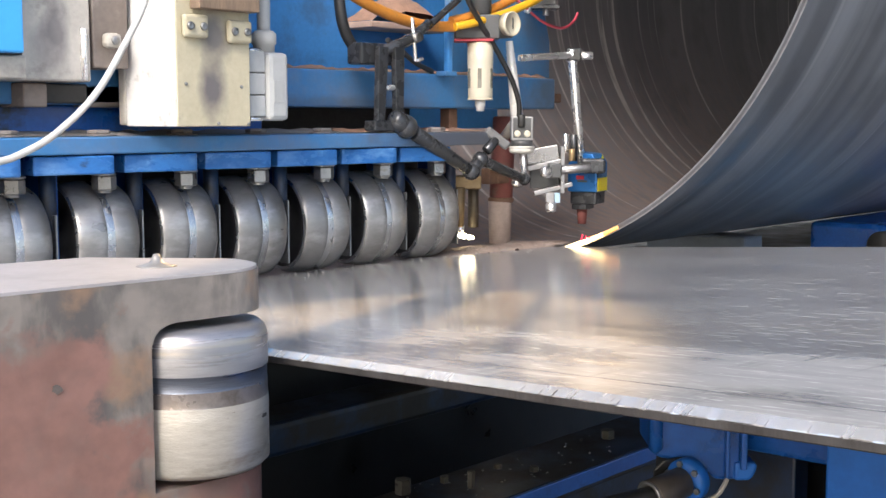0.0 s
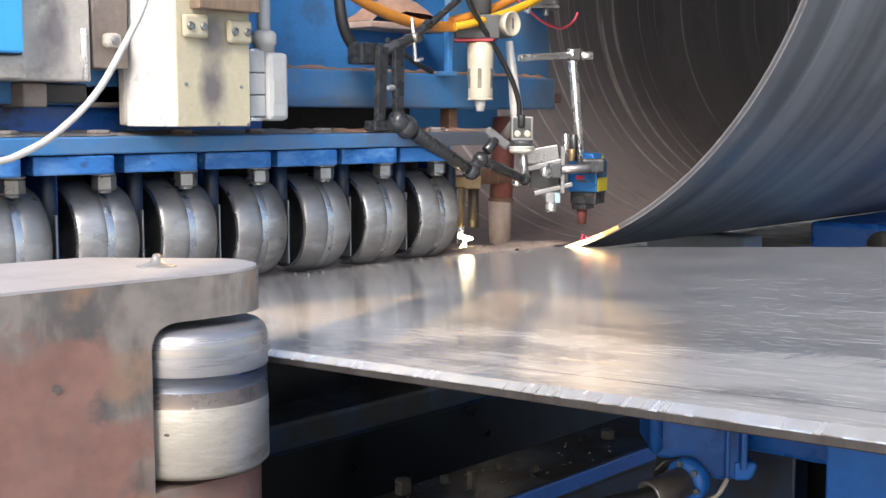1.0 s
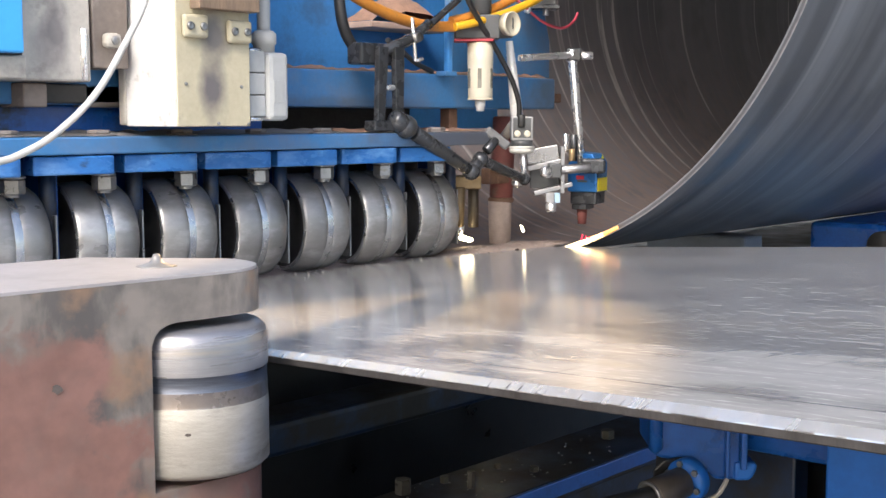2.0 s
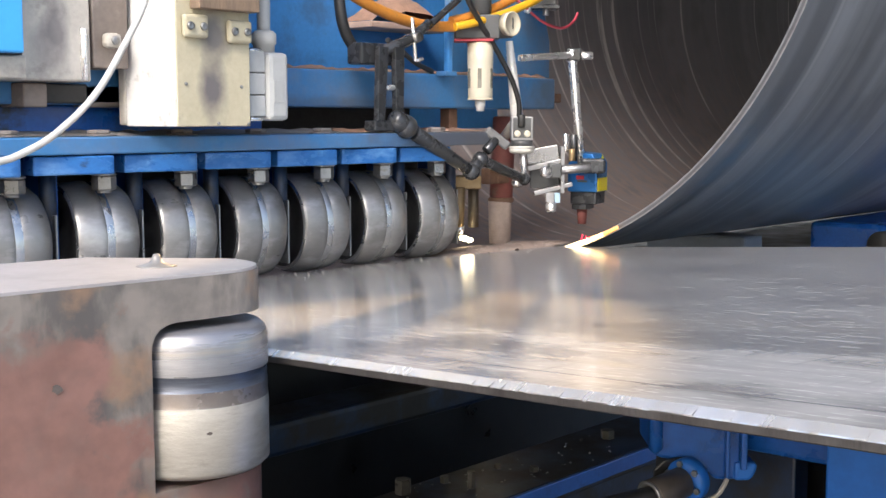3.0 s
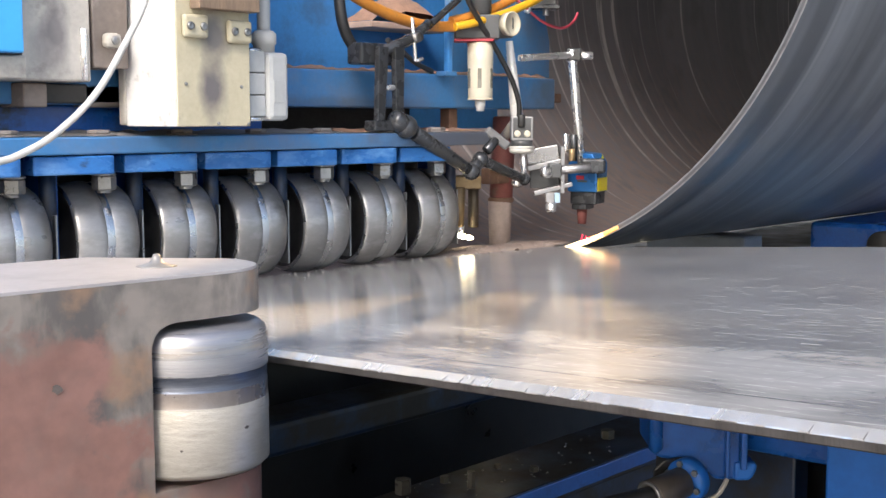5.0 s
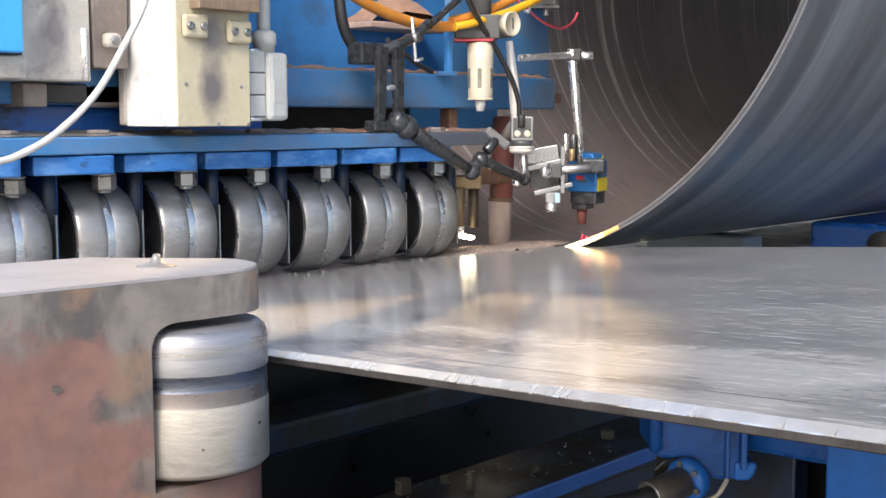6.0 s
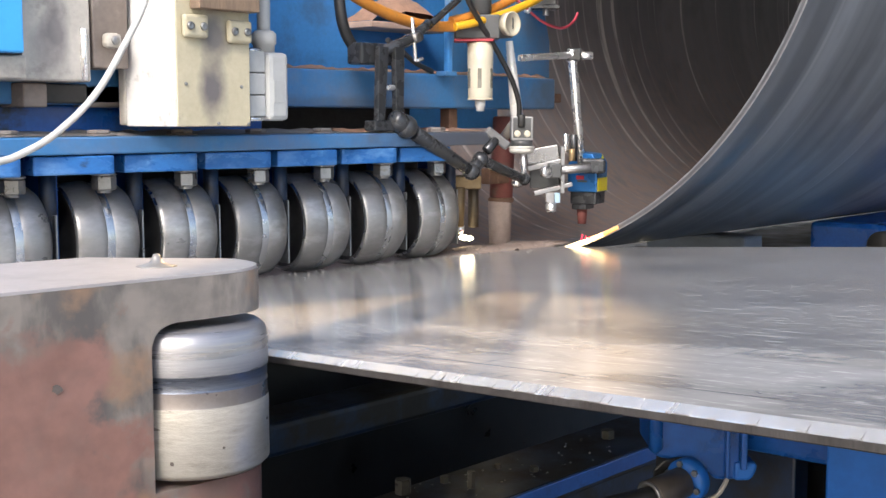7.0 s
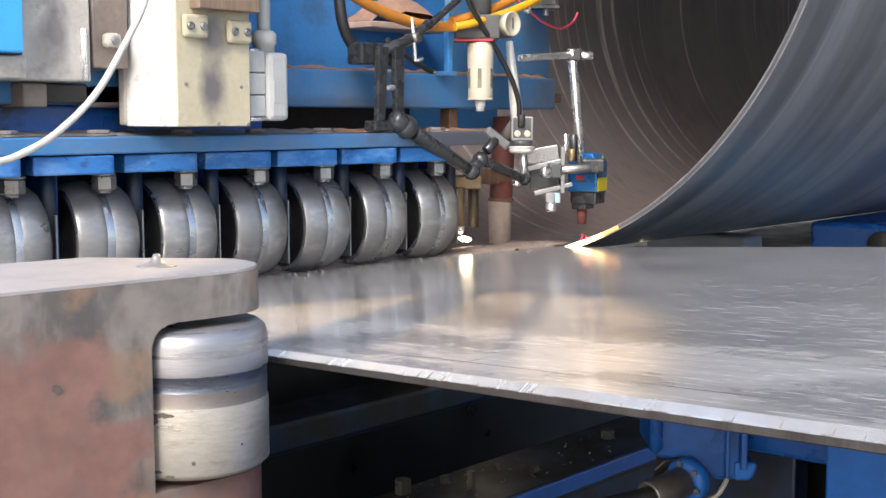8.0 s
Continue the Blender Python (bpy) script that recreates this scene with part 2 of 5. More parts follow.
def guide_material():
    """Red primer rubbed down to grey steel along the top and round the slot, with rust stains."""
    m, bsdf, node, link, streak, span, mixed, sums, xyz = nodes_of("worn_red_primer_on_steel")
    ragged = streak(1, 1, 26.0, 8.0, 3.0, 1.0, 0.62)
    wander = sums("MULTIPLY_ADD", ragged, 0.12, -0.06)
    upper = span(sums("ADD", xyz[2], wander), 1.128, 1.150)
    side = sums("MULTIPLY", span(sums("ADD", xyz[0], wander), -0.118, -0.098), span(sums("ADD", xyz[2], wander), 1.040, 1.062))
    bare = sums("MAXIMUM", upper, side)
    bare = sums("MAXIMUM", bare, span(streak(1, 1, 9.0, 7.0, 17.0), 0.60, 0.66, 0.0, 0.8))
    red = mixed(span(streak(1, 1, 30.0, 6.0, 9.0), 0.36, 0.64), (0.190, 0.105, 0.086), (0.245, 0.135, 0.112))
    red = mixed(span(streak(1, 1, 12.0, 5.0, 29.0), 0.50, 0.66, 0.0, 0.5), red, (0.165, 0.125, 0.110))
    grey = mixed(span(streak(1, 1, 20.0, 8.0, 41.0), 0.40, 0.58), (0.225, 0.200, 0.178), (0.150, 0.136, 0.124))
    grey = mixed(span(streak(2.0, 2.0, 12.0, 7.0, 57.0, 0.7), 0.48, 0.60, 0.0, 0.75), grey, (0.075, 0.070, 0.068))
    grey = mixed(span(streak(1, 1, 14.0, 7.0, 73.0), 0.50, 0.62, 0.0, 0.75), grey, (0.270, 0.170, 0.110))
    colour = mixed(bare, red, grey)
    colour = mixed(span(streak(5.0, 5.0, 9.0, 3.0, 91.0, 0.8), 0.70, 0.73, 0.0, 0.6), colour, (0.50, 0.46, 0.43))
    link(colour, bsdf.inputs["Base Color"])
    bsdf.inputs["Metallic"].default_value = 0.1
    link(span(ragged, 0.3, 0.7, 0.38, 0.6), bsdf.inputs["Roughness"])
    b = node("ShaderNodeBump")
    b.inputs["Strength"].default_value, b.inputs["Distance"].default_value = 0.25, 0.002
    link(streak(1, 1, 60.0, 5.0, 5.0), b.inputs["Height"])
    link(b.outputs[0], bsdf.inputs["Normal"])
    return m


def coil_material(name, base, band, line, rough, metal, freq, line_amount, rust=None):
    """Steel bent to a pipe: bands and fine lines that follow the winding (map: along, across)."""
    m = bpy.data.materials.new(name)
    m.use_nodes = True
    nt = m.node_tree
    node, link = nt.nodes.new, nt.links.new
    bsdf = nt.nodes["Principled BSDF"]
    uv = node("ShaderNodeUVMap")
    uv.uv_map = "winding"

    def tex(sx, sy, scale, detail, off):
        mp = node("ShaderNodeMapping")
        mp.inputs["Scale"].default_value, mp.inputs["Location"].default_value = (sx, sy, 1), (off, off, 0)
        link(uv.outputs[0], mp.inputs[0])
        n = node("ShaderNodeTexNoise")
        n.inputs["Scale"].default_value, n.inputs["Detail"].default_value = scale, detail
        link(mp.outputs[0], n.inputs["Vector"])
        return n.outputs[0]

    def span(value, a, b, lo=0.0, hi=1.0):
        r = node("ShaderNodeMapRange")
        for key, v in (("From Min", a), ("From Max", b), ("To Min", lo), ("To Max", hi)):
            r.inputs[key].default_value = v
        link(value, r.inputs[0])
        return r.outputs[0]

    def mixed(fac, a, b):
        x = node("ShaderNodeMix")
        x.data_type = "RGBA"
        link(fac, x.inputs[0])
        link(a, x.inputs[6]) if not isinstance(a, tuple) else None
        if isinstance(a, tuple):
            x.inputs[6].default_value = (*a, 1)
        x.inputs[7].default_value = (*b, 1)
        return x.outputs[2]

    bands = tex(0.03, 1.0, freq, 3.0, 2.0)
    lines = tex(0.015, 1.0, freq * 3.0, 1.5, 5.0)
    breaks = tex(0.5, 5.0, 6.0, 6.0, 9.0)
    blot = tex(1.0, 1.2, 5.0, 7.0, 13.0)
    colour = mixed(span(bands, 0.38, 0.62), base, band)
    colour = mixed(span(blot, 0.52, 0.75, 0, 0.5), colour, tuple(0.6 * c for c in base))
    cut = node("ShaderNodeMath")
    cut.operation = "MULTIPLY"
    link(span(lines, 0.62, 0.68, 0, line_amount), cut.inputs[0])
    link(span(breaks, 0.36, 0.56), cut.inputs[1])
    colour = mixed(cut.outputs[0], colour, line)
    if rust:
        # red-brown scale on the newly bent stretch
        parts_ = node("ShaderNodeSeparateXYZ")
        link(uv.outputs[0], parts_.inputs[0])
        fresh = node("ShaderNodeMath")
        fresh.operation = "MULTIPLY"
        link(span(parts_.outputs[0], 0.2, 1.7, 1.0, 0.0), fresh.inputs[0])
        link(span(tex(2.2, 5.0, 7.0, 8.0, 17.0), 0.36, 0.60, 0.25, 0.95), fresh.inputs[1])
        colour = mixed(fresh.outputs[0], colour, rust)
    link(colour, bsdf.inputs["Base Color"])
    bsdf.inputs["Metallic"].default_value = metal
    link(span(bands, 0.3, 0.7, rough - 0.1, rough + 0.12), bsdf.inputs["Roughness"])
    b = node("ShaderNodeBump")
    b.inputs["Strength"].default_value, b.inputs["Distance"].default_value = 0.25, 0.004
    link(bands, b.inputs["Height"])
    link(b.outputs[0], bsdf.inputs["Normal"])
    return m


STRIP_MAT = strip_material()
GUIDE_PAINT = guide_material()
EDGE_MAT = material("milled_strip_edge", (0.90, 0.90, 0.91), (0.72, 0.72, 0.73), 0.24, 0.75, 6, (9, 1, 1), 0.03, fine=40, rough_spread=0.05)
EDGE_DARK = material("sheared_strip_edge", (0.085, 0.078, 0.075), (0.035, 0.033, 0.032), 0.5, 0.4, 8, (6, 1, 1))
COIL_OUT = coil_material("pipe_outside_scale", (0.125, 0.134, 0.152), (0.250, 0.264, 0.292), (0.36, 0.365, 0.38), 0.46, 0.25, 9.0, 0.45)
COIL_IN = coil_material("pipe_inside_scale", (0.125, 0.127, 0.148), (0.190, 0.190, 0.212), (0.62, 0.59, 0.58), 0.6, 0.1, 6.0, 0.8, (0.245, 0.180, 0.160))
RIM_MAT = material("bare_pipe_edge", (0.13, 0.13, 0.138), (0.08, 0.08, 0.088), 0.45, 0.4, 8, bump=0.08)
RIM_PALE = material("rubbed_pipe_edge", (0.27, 0.27, 0.28), (0.13, 0.13, 0.14), 0.45, 0.3, 10, bump=0.08, grime=(0.10, 0.10, 0.11), amount=0.45, grime_scale=6)
ARC = glow("weld_arc", (1.0, 0.86, 0.55), 8.0)
FLARE = glow("weld_flame", (1.0, 0.84, 0.55), 7.0)
HOT = glow("hot_weld_metal", (1.0, 0.78, 0.42), 2.6)
HOT_TAIL = glow("cooling_weld_metal", (1.0, 0.46, 0.13), 0.6)
HOT_MID = glow("yellow_hot_weld_metal", (1.0, 0.66, 0.28), 1.7)
LASER_RED = glow("laser_stripe", (1.0, 0.02, 0.05), 1.2)


def scorched(name, base, spots, tint=(0.10, 0.09, 0.105)):
    """Paint with smoky marks of their own oval shape: (x, z, half width, half height, strength)."""
    m = base.copy()
    m.name = name
    nt = m.node_tree
    node, link = nt.nodes.new, nt.links.new
    bsdf = nt.nodes["Principled BSDF"]
    colour = bsdf.inputs["Base Color"].links[0].from_socket
    tc = node("ShaderNodeTexCoord")
    ragged = node("ShaderNodeTexNoise")
    ragged.inputs["Scale"].default_value, ragged.inputs["Detail"].default_value = 28.0, 6.0
    link(tc.outputs["Object"], ragged.inputs["Vector"])
    for x, z, a, b, strength in spots:
        mp = node("ShaderNodeMapping")
        mp.inputs["Location"].default_value = (-x / a, 0, -z / b)
        mp.inputs["Scale"].default_value = (1 / a, 0, 1 / b)
        link(tc.outputs["Object"], mp.inputs[0])
        ln = node("ShaderNodeVectorMath")
        ln.operation = "LENGTH"
        link(mp.outputs[0], ln.inputs[0])
        add = node("ShaderNodeMath")
        add.operation = "MULTIPLY_ADD"
        link(ragged.outputs[0], add.inputs[0])
        add.inputs[1].default_value = 0.9
        link(ln.outputs["Value"], add.inputs[2])
        r = node("ShaderNodeMapRange")
        r.inputs["From Min"].default_value, r.inputs["From Max"].default_value = 0.75, 1.5
        r.inputs["To Min"].default_value, r.inputs["To Max"].default_value = strength, 0.0
        link(add.outputs[0], r.inputs[0])
        mix = node("ShaderNodeMix")
        mix.data_type = "RGBA"
        link(r.outputs[0], mix.inputs[0])
        link(colour, mix.inputs[6])
        mix.inputs[7].default_value = (*tint, 1)
        colour = mix.outputs[2]
    link(colour, bsdf.inputs["Base Color"])
    return m


BEAM_BLUE = scorched("beam_paint_under_scale_dust", BLUE_DUSTY, [(0.16, 1.28, 0.34, 0.20, 0.85), (0.24, 1.28, 0.2, 0.2, 0.6), (-0.7, 1.285, 0.12, 0.03, 0.3)], (0.075, 0.075, 0.082))
FRAME_BLUE = scorched("frame_paint_with_smoke", BLUE_DUSTY, [(0.06, 1.41, 0.07, 0.035, 0.5), (0.64, 1.39, 0.12, 0.1, 0.7), (-0.12, 1.36, 0.35, 0.018, 0.5)], (0.07, 0.08, 0.095))


# ---- builders ----
def box(bm, x0, x1, y0, y1, z0, z1, bevel=0.0, m=None):
    made = bmesh.ops.create_cube(bm, size=1.0)
    vs = made["verts"]
    bmesh.ops.scale(bm, vec=(abs(x1 - x0), abs(y1 - y0), abs(z1 - z0)), verts=vs)
    bmesh.ops.translate(bm, vec=((x0 + x1) / 2, (y0 + y1) / 2, (z0 + z1) / 2), verts=vs)
    if bevel:
        es = list({e for v in vs for e in v.link_edges})
        out = bmesh.ops.bevel(bm, geom=es, offset=bevel, segments=2, affect="EDGES", profile=0.5)
        vs = [v for v in out["verts"]] if m else vs
    if m:
        bmesh.ops.transform(bm, matrix=m, verts=vs)
    return bm


def prism(bm, outline, lo, hi, axis="z", bevel=0.0):
    """A slab with that outline, from lo to hi along the axis (x: outline in y, z; y: in x, z; z: in x, y)."""
    def at(p, h):
        return {"x": (h, p[0], p[1]), "y": (p[0], h, p[1]), "z": (p[0], p[1], h)}[axis]
    a = [bm.verts.new(at(p, lo)) for p in outline]
    b = [bm.verts.new(at(p, hi)) for p in outline]
    faces = [bm.faces.new(a), bm.faces.new(b[::-1])]
    for i in range(len(a)):
        j = (i + 1) % len(a)
        faces.append(bm.faces.new((a[i], b[i], b[j], a[j])))
    bmesh.ops.recalc_face_normals(bm, faces=faces)
    if bevel:
        es = list({e for f in faces for e in f.edges})
        bmesh.ops.bevel(bm, geom=es, offset=bevel, segments=2, affect="EDGES", profile=0.5)
    return bm


def lathe(bm, profile, seg=40, m=None, material_index=None):
    """Turns (along x, radius) pairs round the x axis."""
    rings = []
    for x, r in profile:
        if r < 1e-6:
            rings.append([bm.verts.new((x, 0, 0))])
        else:
            rings.append([bm.verts.new((x, r * math.cos(2 * math.pi * k / seg), r * math.sin(2 * math.pi * k / seg))) for k in range(seg)])
    faces = []
    for a, b in zip(rings, rings[1:]):
        for k in range(seg):
            j = (k + 1) % seg
            loop = [a[k % len(a)], a[j % len(a)], b[j % len(b)], b[k % len(b)]]
            loop = list(dict.fromkeys(loop))
            if len(loop) > 2:
                faces.append(bm.faces.new(loop))
    bmesh.ops.recalc_face_normals(bm, faces=faces)
    for f in faces:
        f.smooth = True
    if m:
        bmesh.ops.transform(bm, matrix=m, verts=[v for r in rings for v in r])
    return bm


def along(p, q):
    """A pose at p whose x axis points to q."""
    p, q = Vector(p), Vector(q)
    turn = (q - p).to_track_quat("X", "Z").to_matrix().to_4x4()
    return Matrix.Translation(p) @ turn


def rod(bm, p, q, r, r2=None, seg=20, round_=0.0):
    length = (Vector(q) - Vector(p)).length
    r2 = r if r2 is None else r2
    b = min(round_ or 0.12 * min(r, r2), length / 3)
    return lathe(bm, [(0, 0), (0, r - b), (b, r), (length - b, r2), (length, r2 - b), (length, 0)], seg, along(p, q))


def ball(bm, p, r, seg=20):
    n = 10
    return lathe(bm, [(-r * math.cos(math.pi * k / n), r * math.sin(math.pi * k / n) if 0 < k < n else 0) for k in range(n + 1)], seg, Matrix.Translation(p))


def hexagon(bm, p, q, r):
    length = (Vector(q) - Vector(p)).length
    c = 0.12 * r
    lathe(bm, [(0, 0), (0, r - c), (c, r), (length - c, r), (length, r - c), (length, 0)], 6, along(p, q))
    for f in bm.faces:
        f.smooth = False
    return bm


def smooth_path(points, per=8):
    pts = [Vector(p) for p in points]
    pts = [2 * pts[0] - pts[1]] + pts + [2 * pts[-1] - pts[-2]]
    out = []
    for i in range(1, len(pts) - 2):
        a, b, c, d = pts[i - 1:i + 3]
        for k in range(per):
            t = k / per
            out.append(0.5 * (2 * b + (c - a) * t + (2 * a - 5 * b + 4 * c - d) * t * t + (3 * b - a - 3 * c + d) * t ** 3))
    return out + [pts[-2]]


def hose(bm, points, r, seg=12, per=8):
    path = smooth_path(points, per)
    rings, ref = [], Vector((0.31, 0.17, 0.93))
    for i, p in enumerate(path):
        way = (path[min(i + 1, len(path) - 1)] - path[max(i - 1, 0)]).normalized()
        u = way.cross(ref).normalized()
        v = way.cross(u)
        rings.append([bm.verts.new(p + r * (math.cos(2 * math.pi * k / seg) * u + math.sin(2 * math.pi * k / seg) * v)) for k in range(seg)])
    for a, b in zip(rings, rings[1:]):
        for k in range(seg):
            bm.faces.new((a[k], a[(k + 1) % seg], b[(k + 1) % seg], b[k])).smooth = True
    bm.faces.new(rings[0][::-1])
    bm.faces.new(rings[-1])
    bmesh.ops.recalc_face_normals(bm, faces=bm.faces)
    return bm


def mesh_of(name, bm, *mats):
    me = bpy.data.meshes.new(name)
    bm.to_mesh(me)
    bm.free()
    for mt in mats:
        me.materials.append(mt)
    return me


def part(name, bm, mat, parent, label=""):
    ob = new(name, mesh_of(name, bm, mat))
    ob.parent = parent
    if label:
        tagged(ob, label)
    return ob


def thing(name, label, category, m=None, group="", kind=""):
    ob = tagged(new(name), label, category, group, kind)
    ob.empty_display_size = 0.05
    if m:
        ob.matrix_basis = m
    return ob


def solid(name, bm, mat, label, category, group="", kind=""):
    return tagged(new(name, mesh_of(name, bm, mat)), label, category, group, kind)


B = bmesh.new

# ---- the hall ----
def build_hall():
    bm = box(B(), -14, 22, -14, 16, -0.2, 0.0)
    solid("floor", bm, FLOOR_MAT, "dark oily concrete floor under the mill", "floor", kind="structure")
    bm = box(B(), -14, 22, 15.7, 16, 0, 9)
    solid("wall_north", bm, HALL_MAT, "grey clad wall at the back of the hall", "wall", kind="structure")
    bm = box(B(), 21.7, 22, -14, 15.7, 0, 9)
    solid("wall_east", bm, HALL_MAT, "grey clad end wall of the hall", "wall", kind="structure")
    bm = B()
    for y in range(2, 16, 5):
        box(bm, -6, 22, y, y + 3.2, 9.0, 9.25)
    solid("ceiling", bm, HALL_MAT, "grey hall roof with open rooflight strips", "ceiling", kind="structure")


# ---- strip and pipe ----
def extruded(profile, u0, u1, n=40):
    """A closed (across, up) profile drawn along the strip."""
    bm = B()
    c = len(profile)
    rings = [[bm.verts.new((u0 + (u1 - u0) * k / n, y, z)) for y, z in profile] for k in range(n + 1)]
    for a, b in zip(rings, rings[1:]):
        for k in range(c):
            bm.faces.new((a[k], a[(k + 1) % c], b[(k + 1) % c], b[k]))
    bm.faces.new(rings[0])
    bm.faces.new(rings[-1][::-1])
    bmesh.ops.recalc_face_normals(bm, faces=bm.faces)
    return bm


def milled_bevel(near, u0, u1):
    """The milled bevel: short flat cuts, each tilted a little against the next."""
    bm = B()
    u = u0
    while u < u1 - 0.001:
        step = random.uniform(0.0065, 0.0085)
        v = min(u + step, u1)
        d = 0.0012 * math.sin(u * 5.3) + random.uniform(-0.0013, 0.0010)
        ring = [[bm.verts.new((w, y, z)) for y, z in ((near + 0.009, 0.0), (near + 0.009, -0.006), (near + 0.0005, -0.0062), (near + 0.0006 + d, -0.0052))] for w in (u, v)]
        for k in range(4):
            bm.faces.new((ring[0][k], ring[0][(k + 1) % 4], ring[1][(k + 1) % 4], ring[1][k]))
        u = v
    bmesh.ops.recalc_face_normals(bm, faces=bm.faces)
    return bm


def build_strip():
    near, far, th = STRIP_NEAR, STRIP_FAR, STRIP_THICK
    ob = thing("steel_strip", "wide grey steel strip, scratched, sliding under the rollers", "steel strip", STRIP)
    part("sheet", extruded([(near + 0.009, 0.0), (far, 0.0), (far, -th), (near + 0.009, -th)], -4.5, 0.30), STRIP_MAT, ob)
    part("bevelled_edge", milled_bevel(near, -4.5, 0.30), EDGE_MAT, ob, "bright milled bevel in short facets")
    part("sheared_edge", extruded([(near + 0.009, -0.0062), (near + 0.009, -th), (near + 0.001, -th), (near, -th + 0.001), (near, -0.0062)], -4.5, 0.30), EDGE_DARK, ob, "dark sheared lower edge")
    return ob


def build_pipe():
    """The strip wound on: its open edge climbs along a helix; seams are closed after one turn."""
    per, length, cuts = 160, 8.0, 26
    ob = thing("steel_pipe", "huge dark blue-grey spiral steel pipe being wound", "pipe", PIPE)

    def sheet(r, a0=None):
        rows = []
        for k in range(per + 1):
            th = 2 * math.pi * k / per
            e = PIPE_EDGE + PIPE_LEAD * PIPE_R * th
            rows.append([(((e + (length - e) * (j / cuts) ** 1.6), r * math.sin(th), -r * math.cos(th)), PIPE_R * th, (length - e) * (j / cuts) ** 1.6) for j in range(cuts + 1)])
        return rows

    def mesh(quads, flip):
        bm = B()
        uvl = bm.loops.layers.uv.new("winding")
        known = {}
        for cells in quads:
            cells = cells[::-1] if flip else cells
            for c in cells:
                if c[0] not in known:
                    known[c[0]] = bm.verts.new(c[0])
            f = bm.faces.new([known[c[0]] for c in cells])
            f.smooth = True
            for lp, c in zip(f.loops, cells):
                lp[uvl].uv = (c[1], c[2])
        return bm

    inner, outer = sheet(PIPE_R), sheet(PIPE_R + PIPE_WALL)

    def cells(rows):
        return [[rows[k][j], rows[k + 1][j], rows[k + 1][j + 1], rows[k][j + 1]] for k in range(per) for j in range(cuts)]

    part("inner_wall", mesh(cells(inner), True), COIL_IN, ob, "dark brown-grey inside with pale winding lines")
    part("outer_wall", mesh(cells(outer), False), COIL_OUT, ob)
    def band(a, b):
        def ring(k, s):
            p, q = inner[k][0], outer[k][0]
            return (tuple(u + (v - u) * s for u, v in zip(p[0], q[0])), p[1], p[2])
        return mesh([[ring(k, a), ring(k + 1, a), ring(k + 1, b), ring(k, b)] for k in range(per)], False)

    part("inner_lip", band(0.0, 0.28), RIM_PALE, ob, "bright rubbed inner lip of the edge")
    part("rim", band(0.28, 0.75), RIM_MAT, ob, "dark bare steel edge")
    part("outer_lip", band(0.75, 1.0), RIM_PALE, ob, "bright rubbed outer lip of the edge")
    return ob


# ---- forming rollers and their beam ----
def roller_meshes():
    r = ROLL_R
    tread = [(-0.060, r - 0.006), (-0.055, r - 0.002), (-0.020, r), (-0.012, r), (-0.008, r - 0.003)]
    tread2 = [(0.006, r - 0.003), (0.012, r - 0.0005), (0.030, r - 0.002), (0.044, r - 0.006), (0.056, r - 0.016), (0.064, r - 0.032), (0.066, r - 0.05), (0.066, 0.0)]
    band = [(-0.008, r - 0.003), (-0.006, r - 0.0026), (0.004, r - 0.0026), (0.006, r - 0.003)]
    return tread, band, tread2


def build_roller(x):
    tread, band, tread2 = roller_meshes()
    r_ = ROLL_R
    turn = Matrix((ACROSS, NORMAL.cross(ACROSS), NORMAL)).transposed().to_4x4()
    turn.translation = Vector((x, 0, 1.0 - 0.0051 * x)) + NORMAL * (ROLL_R + 0.0005)
    ob = thing("forming_roller", "polished grey steel forming roller pressing on the strip", "roller", turn, "row of forming rollers")
    part("tread", lathe(B(), tread, 56), ROLL_STEEL, ob)
    part("band", lathe(B(), band, 56), BAND_STEEL, ob, "bright worn ring round the roller")
    part("shoulder", lathe(B(), tread2, 56), ROLL_STEEL, ob)
    part("lip", lathe(B(), [(-0.0625, r_ - 0.013), (-0.063, r_ - 0.010), (-0.060, r_ - 0.006)], 56), BAND_STEEL, ob, "bright worn lip")
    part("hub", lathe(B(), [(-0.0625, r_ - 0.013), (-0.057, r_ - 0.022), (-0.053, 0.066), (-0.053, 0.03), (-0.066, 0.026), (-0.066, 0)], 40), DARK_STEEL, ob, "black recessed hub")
    return ob


